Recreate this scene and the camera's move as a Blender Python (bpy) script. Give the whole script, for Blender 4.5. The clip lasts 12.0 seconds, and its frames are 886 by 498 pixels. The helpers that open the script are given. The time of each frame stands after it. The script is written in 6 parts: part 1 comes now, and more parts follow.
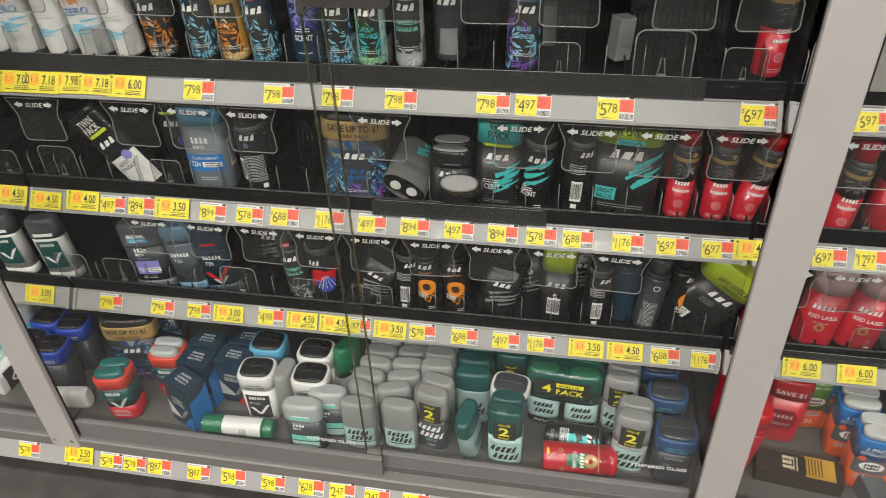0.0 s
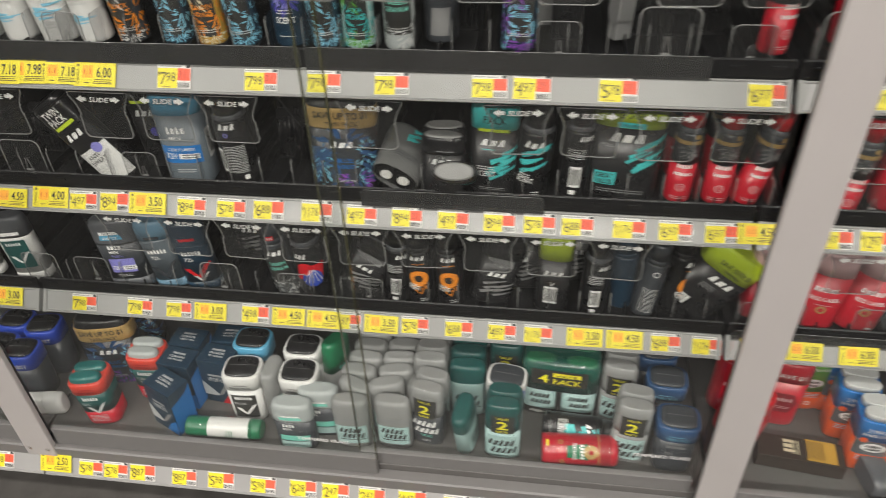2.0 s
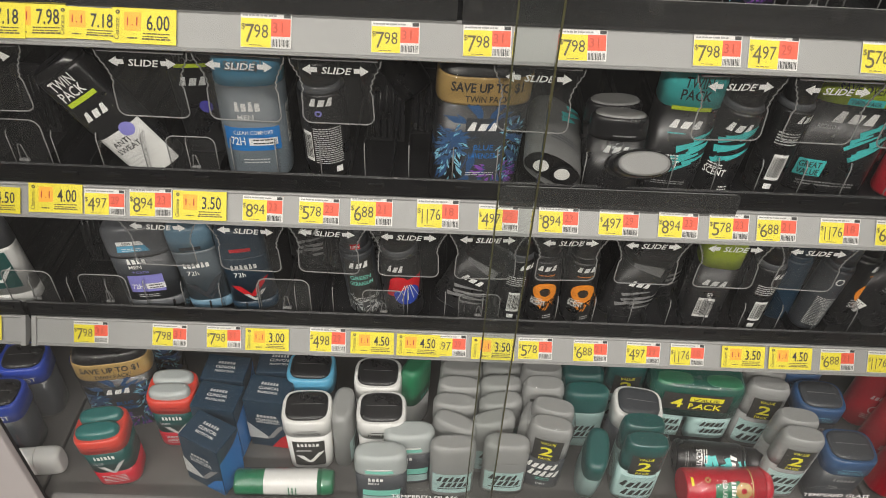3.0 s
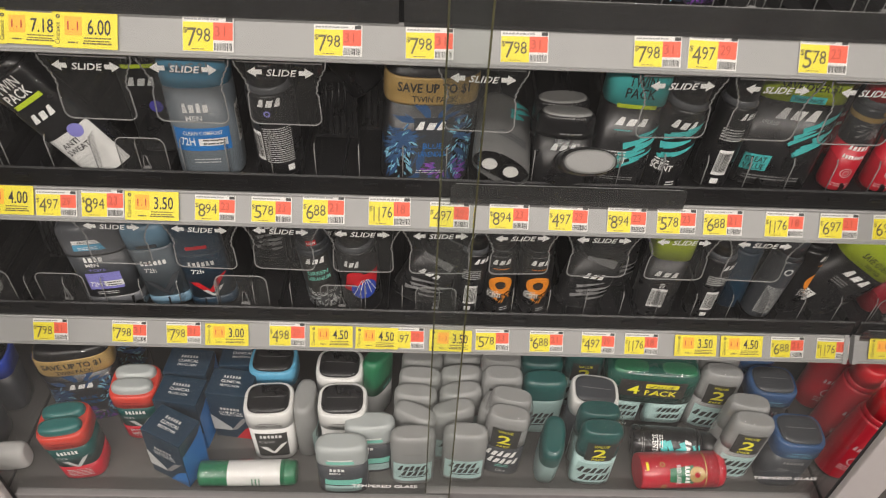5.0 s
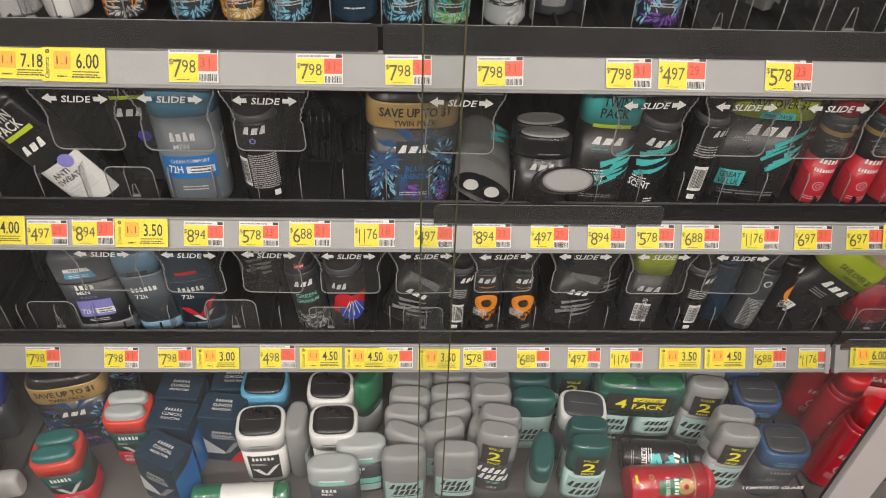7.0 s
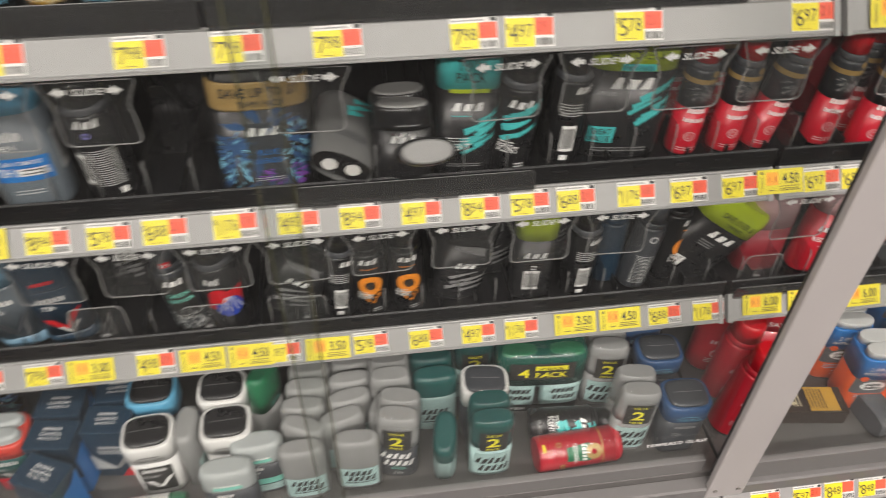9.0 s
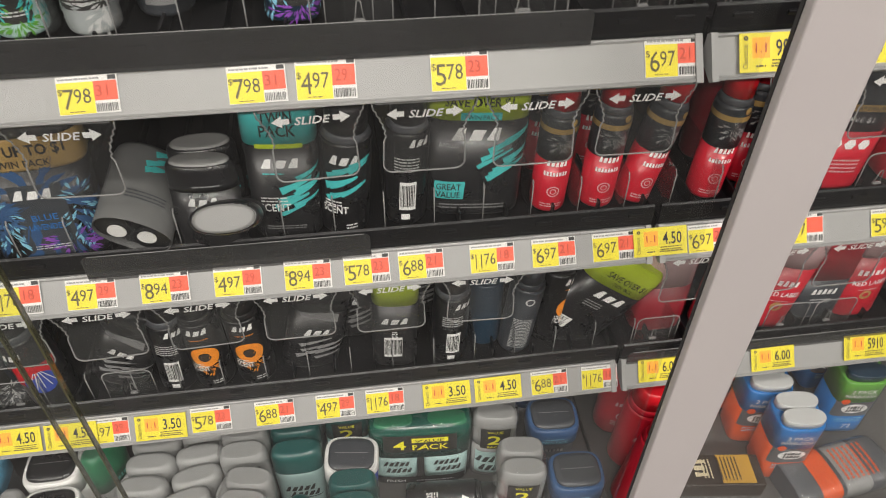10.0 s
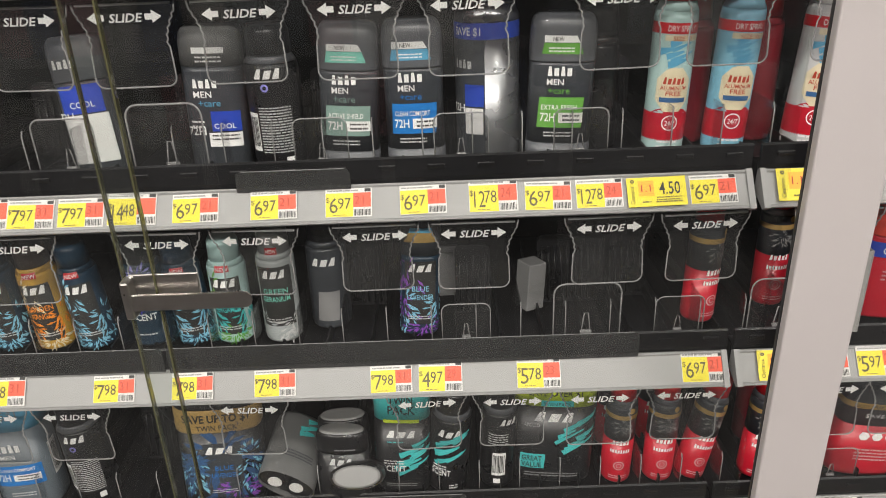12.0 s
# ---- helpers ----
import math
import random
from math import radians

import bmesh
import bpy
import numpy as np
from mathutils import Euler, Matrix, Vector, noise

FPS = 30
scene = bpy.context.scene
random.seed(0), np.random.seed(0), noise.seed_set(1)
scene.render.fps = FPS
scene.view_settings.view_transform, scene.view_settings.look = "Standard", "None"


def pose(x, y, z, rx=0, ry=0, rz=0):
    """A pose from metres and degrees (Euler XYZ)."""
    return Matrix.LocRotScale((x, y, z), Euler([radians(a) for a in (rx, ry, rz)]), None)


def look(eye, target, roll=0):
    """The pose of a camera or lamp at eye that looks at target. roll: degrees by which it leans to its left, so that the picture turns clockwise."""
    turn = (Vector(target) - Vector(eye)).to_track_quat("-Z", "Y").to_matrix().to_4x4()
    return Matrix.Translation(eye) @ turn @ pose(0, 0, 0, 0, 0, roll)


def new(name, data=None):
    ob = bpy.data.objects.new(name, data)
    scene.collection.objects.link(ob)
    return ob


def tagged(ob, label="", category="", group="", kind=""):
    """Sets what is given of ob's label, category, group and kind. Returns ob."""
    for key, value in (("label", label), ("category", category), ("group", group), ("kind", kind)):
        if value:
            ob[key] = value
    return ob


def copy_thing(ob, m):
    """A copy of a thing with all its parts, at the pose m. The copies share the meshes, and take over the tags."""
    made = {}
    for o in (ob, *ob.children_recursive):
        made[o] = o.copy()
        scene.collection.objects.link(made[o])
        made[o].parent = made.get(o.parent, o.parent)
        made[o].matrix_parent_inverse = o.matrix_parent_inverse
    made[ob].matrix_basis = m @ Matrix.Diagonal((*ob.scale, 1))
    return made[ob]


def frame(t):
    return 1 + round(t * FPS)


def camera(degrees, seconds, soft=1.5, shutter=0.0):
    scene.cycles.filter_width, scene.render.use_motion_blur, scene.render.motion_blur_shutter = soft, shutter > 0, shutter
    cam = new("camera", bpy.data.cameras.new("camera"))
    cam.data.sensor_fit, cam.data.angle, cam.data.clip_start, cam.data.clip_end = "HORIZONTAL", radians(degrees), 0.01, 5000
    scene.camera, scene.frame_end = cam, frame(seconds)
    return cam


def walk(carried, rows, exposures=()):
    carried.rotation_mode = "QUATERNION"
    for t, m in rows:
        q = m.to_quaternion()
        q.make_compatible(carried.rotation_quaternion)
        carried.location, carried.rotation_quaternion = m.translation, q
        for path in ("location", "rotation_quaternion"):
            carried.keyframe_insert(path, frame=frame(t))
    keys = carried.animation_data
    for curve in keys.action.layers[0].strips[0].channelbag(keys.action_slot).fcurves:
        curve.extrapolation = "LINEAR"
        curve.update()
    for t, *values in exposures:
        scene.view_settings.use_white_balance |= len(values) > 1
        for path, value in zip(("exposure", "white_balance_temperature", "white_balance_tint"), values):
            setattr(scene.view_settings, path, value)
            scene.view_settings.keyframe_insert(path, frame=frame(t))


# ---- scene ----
cam = camera(61.7, 12.0, soft=0.7, shutter=0.5)
PATH = [
    (0, (0.274, -0.953, 1.311), (-0.056, 0.623, 0.125), -2.6),
    (0.5, (0.278, -0.957, 1.311), (-0.002, 0.63, 0.127), -1.5),
    (1, (0.277, -0.973, 1.315), (0.026, 0.627, 0.141), -1.0),
    (1.5, (0.285, -0.962, 1.308), (0.051, 0.626, 0.115), -1.5),
    (2, (0.227, -0.909, 1.297), (-0.018, 0.646, 0.064), -2.3),
    (2.5, (0.005, -0.783, 1.258), (-0.14, 0.745, -0.026), -0.5),
    (3, (-0.118, -0.68, 1.182), (-0.096, 0.821, -0.14), 2.8),
    (4.8, (-0.083, -0.665, 1.201), (-0.043, 0.785, -0.175), 2.3),
    (5, (-0.077, -0.67, 1.21), (-0.018, 0.786, -0.16), 3.2),
    (5.5, (-0.065, -0.669, 1.216), (0.007, 0.806, -0.133), 3.4),
    (6, (-0.061, -0.671, 1.215), (0.009, 0.806, -0.131), 2.8),
    (6.5, (-0.065, -0.676, 1.218), (-0.001, 0.805, -0.125), 2.5),
    (8.3, (-0.054, -0.716, 1.24), (0.047, 0.813, -0.045), 1.2),
    (8.5, (-0.042, -0.718, 1.243), (0.066, 0.789, -0.067), 1.6),
    (9, (0.03, -0.661, 1.198), (0.239, 0.782, -0.17), 0.8),
    (9.5, (0.171, -0.579, 1.17), (0.434, 0.843, -0.212), 0.0),
    (9.8, (0.233, -0.563, 1.167), (0.455, 0.888, -0.192), -0.0),
    (10, (0.228, -0.549, 1.171), (0.446, 0.9, -0.19), 0.8),
    (10.5, (0.226, -0.589, 1.241), (0.377, 0.955, -0.021), -0.1),
    (11, (0.215, -0.691, 1.331), (0.299, 1.026, 0.309), -1.0),
    (11.5, (0.224, -0.693, 1.334), (0.229, 1.103, 0.453), -2.2),
    (12, (0.226, -0.708, 1.337), (0.211, 1.115, 0.514), -2.3),
]
LOOKS = [(0, 0.0, 6500, 10), (2.5, 0.02, 6500, 12), (5, 0.0, 6650, 17), (8.5, 0.07, 6600, 16), (10.5, 0.12, 6500, 14), (12, 0.16, 6480, 14)]
walk(cam, [(t, look(eye, target, roll)) for t, eye, target, roll in PATH], LOOKS)

# ---- world and light ----
FLOOR, DECK, CEILING = 0.0, 0.18, 3.9
world = bpy.data.worlds.new("world")
scene.world = world
world.use_nodes = True
world.node_tree.nodes["Background"].inputs[0].default_value = (0.9, 0.95, 1.0, 1)
world.node_tree.nodes["Background"].inputs[1].default_value = 0.12


def strip_lamp(x, y, power, sx, sy):
    lamp = bpy.data.lights.new("strip_light", "AREA")
    lamp.shape, lamp.size, lamp.size_y, lamp.energy, lamp.color = "RECTANGLE", sx, sy, power, (1.0, 0.94, 0.87)
    ob = new("strip_light", lamp)
    ob.matrix_basis = pose(x, y, CEILING - 0.13)
    return ob


LAMPS = [(-2.6, -1.75), (0.0, -1.75), (2.6, -1.75), (-2.6, -4.4), (0.0, -4.4), (2.6, -4.4)]
for lx, ly in LAMPS:
    strip_lamp(lx, ly, 46 if ly > -3 else 165, 2.3, 0.32)

# ---- materials ----


def mat(name, col, rough=0.4, metal=0.0, var=0.10, scale=40.0, bump=0.04, fine=700.0, coat=0.0, spec=0.5):
    m = bpy.data.materials.new(name)
    m.use_nodes = True
    nt = m.node_tree
    p = nt.nodes["Principled BSDF"]
    tc = nt.nodes.new("ShaderNodeTexCoord")
    big, small = nt.nodes.new("ShaderNodeTexNoise"), nt.nodes.new("ShaderNodeTexNoise")
    big.inputs["Scale"].default_value, big.inputs["Detail"].default_value = scale, 4
    small.inputs["Scale"].default_value, small.inputs["Detail"].default_value = fine, 2
    mix = nt.nodes.new("ShaderNodeMix")
    mix.data_type = "RGBA"
    mix.inputs[6].default_value = (*[c * (1 - var) for c in col], 1)
    mix.inputs[7].default_value = (*[min(1, c * (1 + var)) for c in col], 1)
    mr = nt.nodes.new("ShaderNodeMapRange")
    mr.inputs[3].default_value, mr.inputs[4].default_value = max(0.02, rough * 0.75), min(1, rough * 1.3)
    bp = nt.nodes.new("ShaderNodeBump")
    bp.inputs["Strength"].default_value, bp.inputs["Distance"].default_value = bump, 0.001
    for n in (big, small):
        nt.links.new(tc.outputs["Object"], n.inputs["Vector"])
    nt.links.new(big.outputs["Fac"], mix.inputs[0])
    nt.links.new(big.outputs["Fac"], mr.inputs[0])
    nt.links.new(small.outputs["Fac"], bp.inputs["Height"])
    nt.links.new(mix.outputs[2], p.inputs["Base Color"])
    nt.links.new(mr.outputs[0], p.inputs["Roughness"])
    nt.links.new(bp.outputs[0], p.inputs["Normal"])
    p.inputs["Metallic"].default_value = metal
    p.inputs["Coat Weight"].default_value = coat
    p.inputs["Specular IOR Level"].default_value = spec
    return m


def clear(name, tint=(0.96, 0.97, 0.97), haze=0.03, hazecol=(0.8, 0.8, 0.8), ior=1.45, rough=0.03, smear=0.0, crinkle=0.0):
    """Thin clear plastic or glass: light passes straight, a fresnel gloss, and a diffuse haze mixed in."""
    m = bpy.data.materials.new(name)
    m.use_nodes = True
    nt = m.node_tree
    nt.nodes.remove(nt.nodes["Principled BSDF"])
    out = nt.nodes["Material Output"]
    tr, gl, df = (nt.nodes.new(k) for k in ("ShaderNodeBsdfTransparent", "ShaderNodeBsdfGlossy", "ShaderNodeBsdfDiffuse"))
    tr.inputs[0].default_value, df.inputs[0].default_value = (*tint, 1), (*hazecol, 1)
    gl.inputs["Roughness"].default_value = rough
    m1, m2 = nt.nodes.new("ShaderNodeMixShader"), nt.nodes.new("ShaderNodeMixShader")
    lw, pw, ma = nt.nodes.new("ShaderNodeLayerWeight"), nt.nodes.new("ShaderNodeMath"), nt.nodes.new("ShaderNodeMath")
    lw.inputs[0].default_value = 0.5
    f0 = ((ior - 1) / (ior + 1)) ** 2
    pw.operation, ma.operation = "POWER", "MULTIPLY_ADD"
    pw.inputs[1].default_value, ma.inputs[1].default_value, ma.inputs[2].default_value = 5.0, 1 - f0, f0
    nt.links.new(lw.outputs["Facing"], pw.inputs[0])
    nt.links.new(pw.outputs[0], ma.inputs[0])
    tc, no, mr = nt.nodes.new("ShaderNodeTexCoord"), nt.nodes.new("ShaderNodeTexNoise"), nt.nodes.new("ShaderNodeMapRange")
    no.inputs["Scale"].default_value, no.inputs["Detail"].default_value = 9, 5
    nt.links.new(tc.outputs["Object"], no.inputs["Vector"])
    nt.links.new(no.outputs["Fac"], mr.inputs[0])
    mr.inputs[1].default_value, mr.inputs[2].default_value = 0.3, 0.75
    mr.inputs[3].default_value, mr.inputs[4].default_value = haze, haze + smear
    nt.links.new(mr.outputs[0], m1.inputs[0])
    nt.links.new(tr.outputs[0], m1.inputs[1])
    nt.links.new(df.outputs[0], m1.inputs[2])
    nt.links.new(ma.outputs[0], m2.inputs[0])
    nt.links.new(m1.outputs[0], m2.inputs[1])
    nt.links.new(gl.outputs[0], m2.inputs[2])
    nt.links.new(m2.outputs[0], out.inputs[0])
    if crinkle:
        wr, bp = nt.nodes.new("ShaderNodeTexNoise"), nt.nodes.new("ShaderNodeBump")
        wr.inputs["Scale"].default_value, wr.inputs["Detail"].default_value, wr.inputs["Distortion"].default_value = 55, 3, 1.5
        bp.inputs["Strength"].default_value, bp.inputs["Distance"].default_value = crinkle, 0.004
        nt.links.new(tc.outputs["Object"], wr.inputs["Vector"])
        nt.links.new(wr.outputs["Fac"], bp.inputs["Height"])
        nt.links.new(bp.outputs[0], gl.inputs["Normal"])
    return m


def glow(name, col, power):
    m = bpy.data.materials.new(name)
    m.use_nodes = True
    p = m.node_tree.nodes["Principled BSDF"]
    p.inputs["Emission Color"].default_value, p.inputs["Emission Strength"].default_value = (*col, 1), power
    return m


M = dict(
    rail=mat("price_rail_grey", (0.30, 0.30, 0.294), 0.42, var=0.05, scale=14, coat=0.08),
    post=mat("grey_powder_coat", (0.40, 0.38, 0.37), 0.45, var=0.05, scale=9, bump=0.12, fine=1500),
    basep=mat("base_grey_paint", (0.16, 0.157, 0.153), 0.45, var=0.06, scale=9, bump=0.06),
    aisle=mat("dark_run_back", (0.09, 0.088, 0.085), 0.6, var=0.25, scale=4),
    steel=mat("brushed_steel", (0.55, 0.53, 0.50), 0.3, metal=1.0, scale=90),
    shelf=mat("black_shelf", (0.007, 0.007, 0.008), 0.4, var=0.3, scale=20, bump=0.0, spec=0.3),
    lip=mat("black_tray_plastic", (0.008, 0.008, 0.009), 0.33, var=0.3, scale=30, bump=0.0, spec=0.3),
    back=mat("black_back_panel", (0.005, 0.005, 0.005), 0.6, var=0.3, scale=6, spec=0.2),
    deckm=mat("grey_deck", (0.108, 0.104, 0.099), 0.45, var=0.12, scale=10, bump=0.05),
    dark_strip=mat("dark_matt_strip", (0.03, 0.03, 0.03), 0.6),
    floor=mat("vinyl_floor", (0.085, 0.081, 0.076), 0.4, var=0.45, scale=22, bump=0.06),
    wall=mat("plain_wall", (0.55, 0.54, 0.52), 0.7, var=0.06, scale=3),
    ceil=mat("ceiling_white", (0.75, 0.75, 0.74), 0.8, var=0.04, scale=3),
    paper=mat("white_paper", (0.70, 0.69, 0.665), 0.55, var=0.03),
    yellow=mat("yellow_tag", (0.76, 0.65, 0.028), 0.45, var=0.04, scale=60),
    redtag=mat("red_tag", (0.80, 0.11, 0.055), 0.5, var=0.06),
    redink=mat("dark_red_ink", (0.45, 0.05, 0.02), 0.5),
    orange=mat("orange_tag", (0.95, 0.42, 0.03), 0.5, var=0.06),
    ink=mat("black_ink", (0.03, 0.03, 0.028), 0.5),
    tagink=mat("tag_ink", (0.10, 0.085, 0.03), 0.5),
    white=mat("white_print", (0.82, 0.82, 0.80), 0.4, var=0.03),
    glass=clear("sliding_glass", (0.95, 0.965, 0.955), 0.001, (0.75, 0.77, 0.77), 1.5, 0.01, 0.006),
    edge=mat("glass_edge_green", (0.06, 0.06, 0.03), 0.15, var=0.8, scale=5, coat=0.6),
    flap=clear("clear_flap", (0.88, 0.88, 0.88), 0.006, (0.6, 0.6, 0.6), 1.45, 0.05, 0.012),
    # whitish haze in the colour stands in for light caught at clear edges
    rim=clear("lit_edge_rim", (0.55, 0.55, 0.55), 0.30, (0.75, 0.75, 0.74), 1.5, 0.12),
    smoke=clear("smoked_strip", (0.50, 0.50, 0.50), 0.12, (0.20, 0.20, 0.20), 1.45, 0.1, 0.05),
    wrap=clear("shrink_wrap", (0.96, 0.96, 0.96), 0.002, (0.8, 0.8, 0.8), 1.5, 0.10, 0.008, 0.6),
    black=mat("black_plastic", (0.010, 0.010, 0.011), 0.28, var=0.25, scale=40, coat=0.15),
    slate=mat("slate_plastic", (0.045, 0.05, 0.057), 0.32, var=0.15, coat=0.2),
    slate2=mat("charcoal_cap", (0.10, 0.105, 0.115), 0.3, var=0.12, coat=0.2),
    grey=mat("grey_plastic", (0.27, 0.275, 0.27), 0.42, var=0.05, scale=20, coat=0.15),
    silver=mat("silver_metal", (0.42, 0.43, 0.44), 0.27, metal=0.9, var=0.05),
    ltgrey=mat("light_grey_plastic", (0.55, 0.56, 0.55), 0.4, var=0.05, coat=0.15),
    whitep=mat("white_plastic", (0.70, 0.70, 0.68), 0.35, var=0.03, coat=0.2),
    frost=mat("frosted_cap", (0.37, 0.40, 0.395), 0.35, var=0.06, coat=0.3),
    teal=mat("teal_plastic", (0.012, 0.13, 0.125), 0.3, var=0.12, coat=0.3),
    tealdk=mat("dark_teal_plastic", (0.008, 0.075, 0.07), 0.33, var=0.12, coat=0.3),
    aqua=mat("aqua_print", (0.06, 0.50, 0.49), 0.4, var=0.12, scale=150),
    mint=mat("mint_print", (0.20, 0.62, 0.50), 0.4, var=0.08),
    tealclr=mat("pale_aqua_label", (0.42, 0.60, 0.58), 0.35, var=0.2, scale=50),
    green=mat("green_plastic", (0.012, 0.16, 0.07), 0.32, var=0.1, coat=0.3),
    lgreen=mat("grass_green_print", (0.12, 0.36, 0.05), 0.4, var=0.15, scale=90),
    filmgreen=mat("dark_green_film", (0.006, 0.085, 0.060), 0.25, var=0.15, coat=0.4),
    deepblue=mat("deep_blue_collar", (0.03, 0.085, 0.20), 0.33, var=0.08, coat=0.25),
    panelgrey=mat("panel_grey", (0.30, 0.295, 0.285), 0.4, var=0.06),
    sage=mat("sage_print", (0.20, 0.31, 0.27), 0.4, var=0.15, scale=70),
    dusk=mat("dusk_blue_plastic", (0.13, 0.24, 0.33), 0.35, var=0.1, coat=0.2),
    smokeblue=mat("blue_grey_plastic", (0.12, 0.145, 0.165), 0.33, var=0.1, coat=0.25),
    basegrey=mat("mid_grey_plastic", (0.125, 0.127, 0.125), 0.45, var=0.06),
    lime=mat("lime_band", (0.48, 0.62, 0.03), 0.35, var=0.06, coat=0.3),
    yel=mat("yellow_print", (0.88, 0.82, 0.03), 0.4, var=0.03),
    gold=mat("gold_band", (0.44, 0.29, 0.10), 0.35, metal=0.1, var=0.1, coat=0.3),
    red=mat("red_can", (0.48, 0.012, 0.027), 0.3, var=0.08, coat=0.35),
    redcap=mat("red_cap", (0.56, 0.010, 0.018), 0.33, var=0.06, coat=0.2),
    redrim=mat("coral_red_plastic", (0.62, 0.055, 0.035), 0.33, var=0.06, coat=0.3),
    maroon=mat("maroon_plastic", (0.24, 0.01, 0.02), 0.4, var=0.1),
    pinkish=mat("pale_pink_cap", (0.62, 0.42, 0.42), 0.35, var=0.06, coat=0.2),
    navy=mat("navy_carton", (0.012, 0.035, 0.062), 0.35, var=0.12, coat=0.15),
    blue=mat("blue_print", (0.012, 0.17, 0.50), 0.35, var=0.12, scale=90, coat=0.2),
    sky=mat("sky_blue_plastic", (0.10, 0.36, 0.55), 0.35, var=0.08, coat=0.25),
    cobalt=mat("cobalt_plastic", (0.02, 0.06, 0.42), 0.33, var=0.1, coat=0.25),
    steelblue=mat("steel_blue_plastic", (0.04, 0.12, 0.27), 0.33, var=0.08, coat=0.25),
    violet=mat("violet_print", (0.07, 0.06, 0.38), 0.4, var=0.15, scale=120),
    purple=mat("purple_print", (0.24, 0.07, 0.42), 0.4, var=0.3, scale=220),
    paleblue=mat("pale_blue_print", (0.22, 0.52, 0.68), 0.4, var=0.3, scale=220),
    orangep=mat("orange_print", (0.80, 0.26, 0.02), 0.4, var=0.25, scale=200),
    orangel=mat("orange_red_plastic", (0.70, 0.10, 0.02), 0.35, var=0.08, coat=0.25),
    brown=mat("dark_brown_carton", (0.035, 0.024, 0.018), 0.4, var=0.15),
    ochre=mat("ochre_print", (0.50, 0.29, 0.04), 0.4, var=0.12),
    cream=mat("cream_print", (0.70, 0.62, 0.42), 0.4, var=0.05),
    lilac=mat("lilac_print", (0.25, 0.24, 0.62), 0.4, var=0.1),
    capgrey=mat("satin_grey_cap", (0.20, 0.20, 0.195), 0.42, var=0.08, scale=30),
    dim=mat("grey_print", (0.25, 0.25, 0.25), 0.45, var=0.1),
    lamp=glow("lamp_diffuser", (1.0, 0.97, 0.92), 4.0),
)

# ---- mesh helpers ----


def part(name, bm, material, parent, label=""):
    me = bpy.data.meshes.new(name)
    bm.to_mesh(me)
    bm.free()
    me.materials.append(material)
    ob = new(name, me)
    ob.parent = parent
    if label:
        ob["label"] = label
    return ob


def root(name, label, category, group="", kind="", m=None):
    ob = tagged(new(name), label, category, group, kind)
    ob.empty_display_size = 0.03
    if m is not None:
        ob.matrix_basis = m
    return ob


def add_box(bm, x0, x1, y0, y1, z0, z1, bevel=0.0):
    r = bmesh.ops.create_cube(bm, size=1)
    bmesh.ops.scale(bm, vec=(x1 - x0, y1 - y0, z1 - z0), verts=r["verts"])
    bmesh.ops.translate(bm, vec=((x0 + x1) / 2, (y0 + y1) / 2, (z0 + z1) / 2), verts=r["verts"])
    if bevel:
        es = list({e for v in r["verts"] for e in v.link_edges})
        bmesh.ops.bevel(bm, geom=es, offset=bevel, segments=2, affect="EDGES", profile=0.5)
    return bm


def box(x0, x1, y0, y1, z0, z1, bevel=0.0):
    return add_box(bmesh.new(), x0, x1, y0, y1, z0, z1, bevel)


def structure(name, bm, material, label=""):
    ob = part(name, bm, material, None)
    return tagged(ob, label or name.replace("_", " "), name.split("_")[0], kind="structure")


def extrude_profile(pts, x0, x1):
    """A bar along x with the profile pts (y, z)."""
    bm = bmesh.new()
    a, b = [bm.verts.new((x0, y, z)) for y, z in pts], [bm.verts.new((x1, y, z)) for y, z in pts]
    n = len(pts)
    for i in range(n):
        bm.faces.new((a[i], a[(i + 1) % n], b[(i + 1) % n], b[i]))
    bm.faces.new(a[::-1])
    bm.faces.new(b)
    bmesh.ops.recalc_face_normals(bm, faces=bm.faces)
    return bm


def plate(outline, thick, y=0.0):
    """A flat plate in the x-z plane, thick along y."""
    bm = bmesh.new()
    f, b = [bm.verts.new((x, y, z)) for x, z in outline], [bm.verts.new((x, y + thick, z)) for x, z in outline]
    bm.faces.new(f)
    bm.faces.new(b[::-1])
    n = len(outline)
    for i in range(n):
        bm.faces.new((f[(i + 1) % n], f[i], b[i], b[(i + 1) % n]))
    bmesh.ops.recalc_face_normals(bm, faces=bm.faces)
    return bm


def tube(path, r, bm=None):
    bm = bm or bmesh.new()
    rings = []
    for i, p in enumerate(path):
        a, b = Vector(path[max(i - 1, 0)]), Vector(path[min(i + 1, len(path) - 1)])
        d = (b - a).normalized()
        s = d.cross(Vector((0, 1, 0)))
        s = s.normalized() if s.length > 1e-4 else Vector((1, 0, 0))
        u = s.cross(d)
        rings.append([bm.verts.new(Vector(p) + r * (math.cos(k * math.tau / 6) * s + math.sin(k * math.tau / 6) * u)) for k in range(6)])
    for a, b in zip(rings, rings[1:]):
        for k in range(6):
            bm.faces.new((a[k], a[(k + 1) % 6], b[(k + 1) % 6], b[k]))
    bm.faces.new(rings[0][::-1])
    bm.faces.new(rings[-1])
    for f in bm.faces:
        f.smooth = True
    return bm


TEXTS = {}


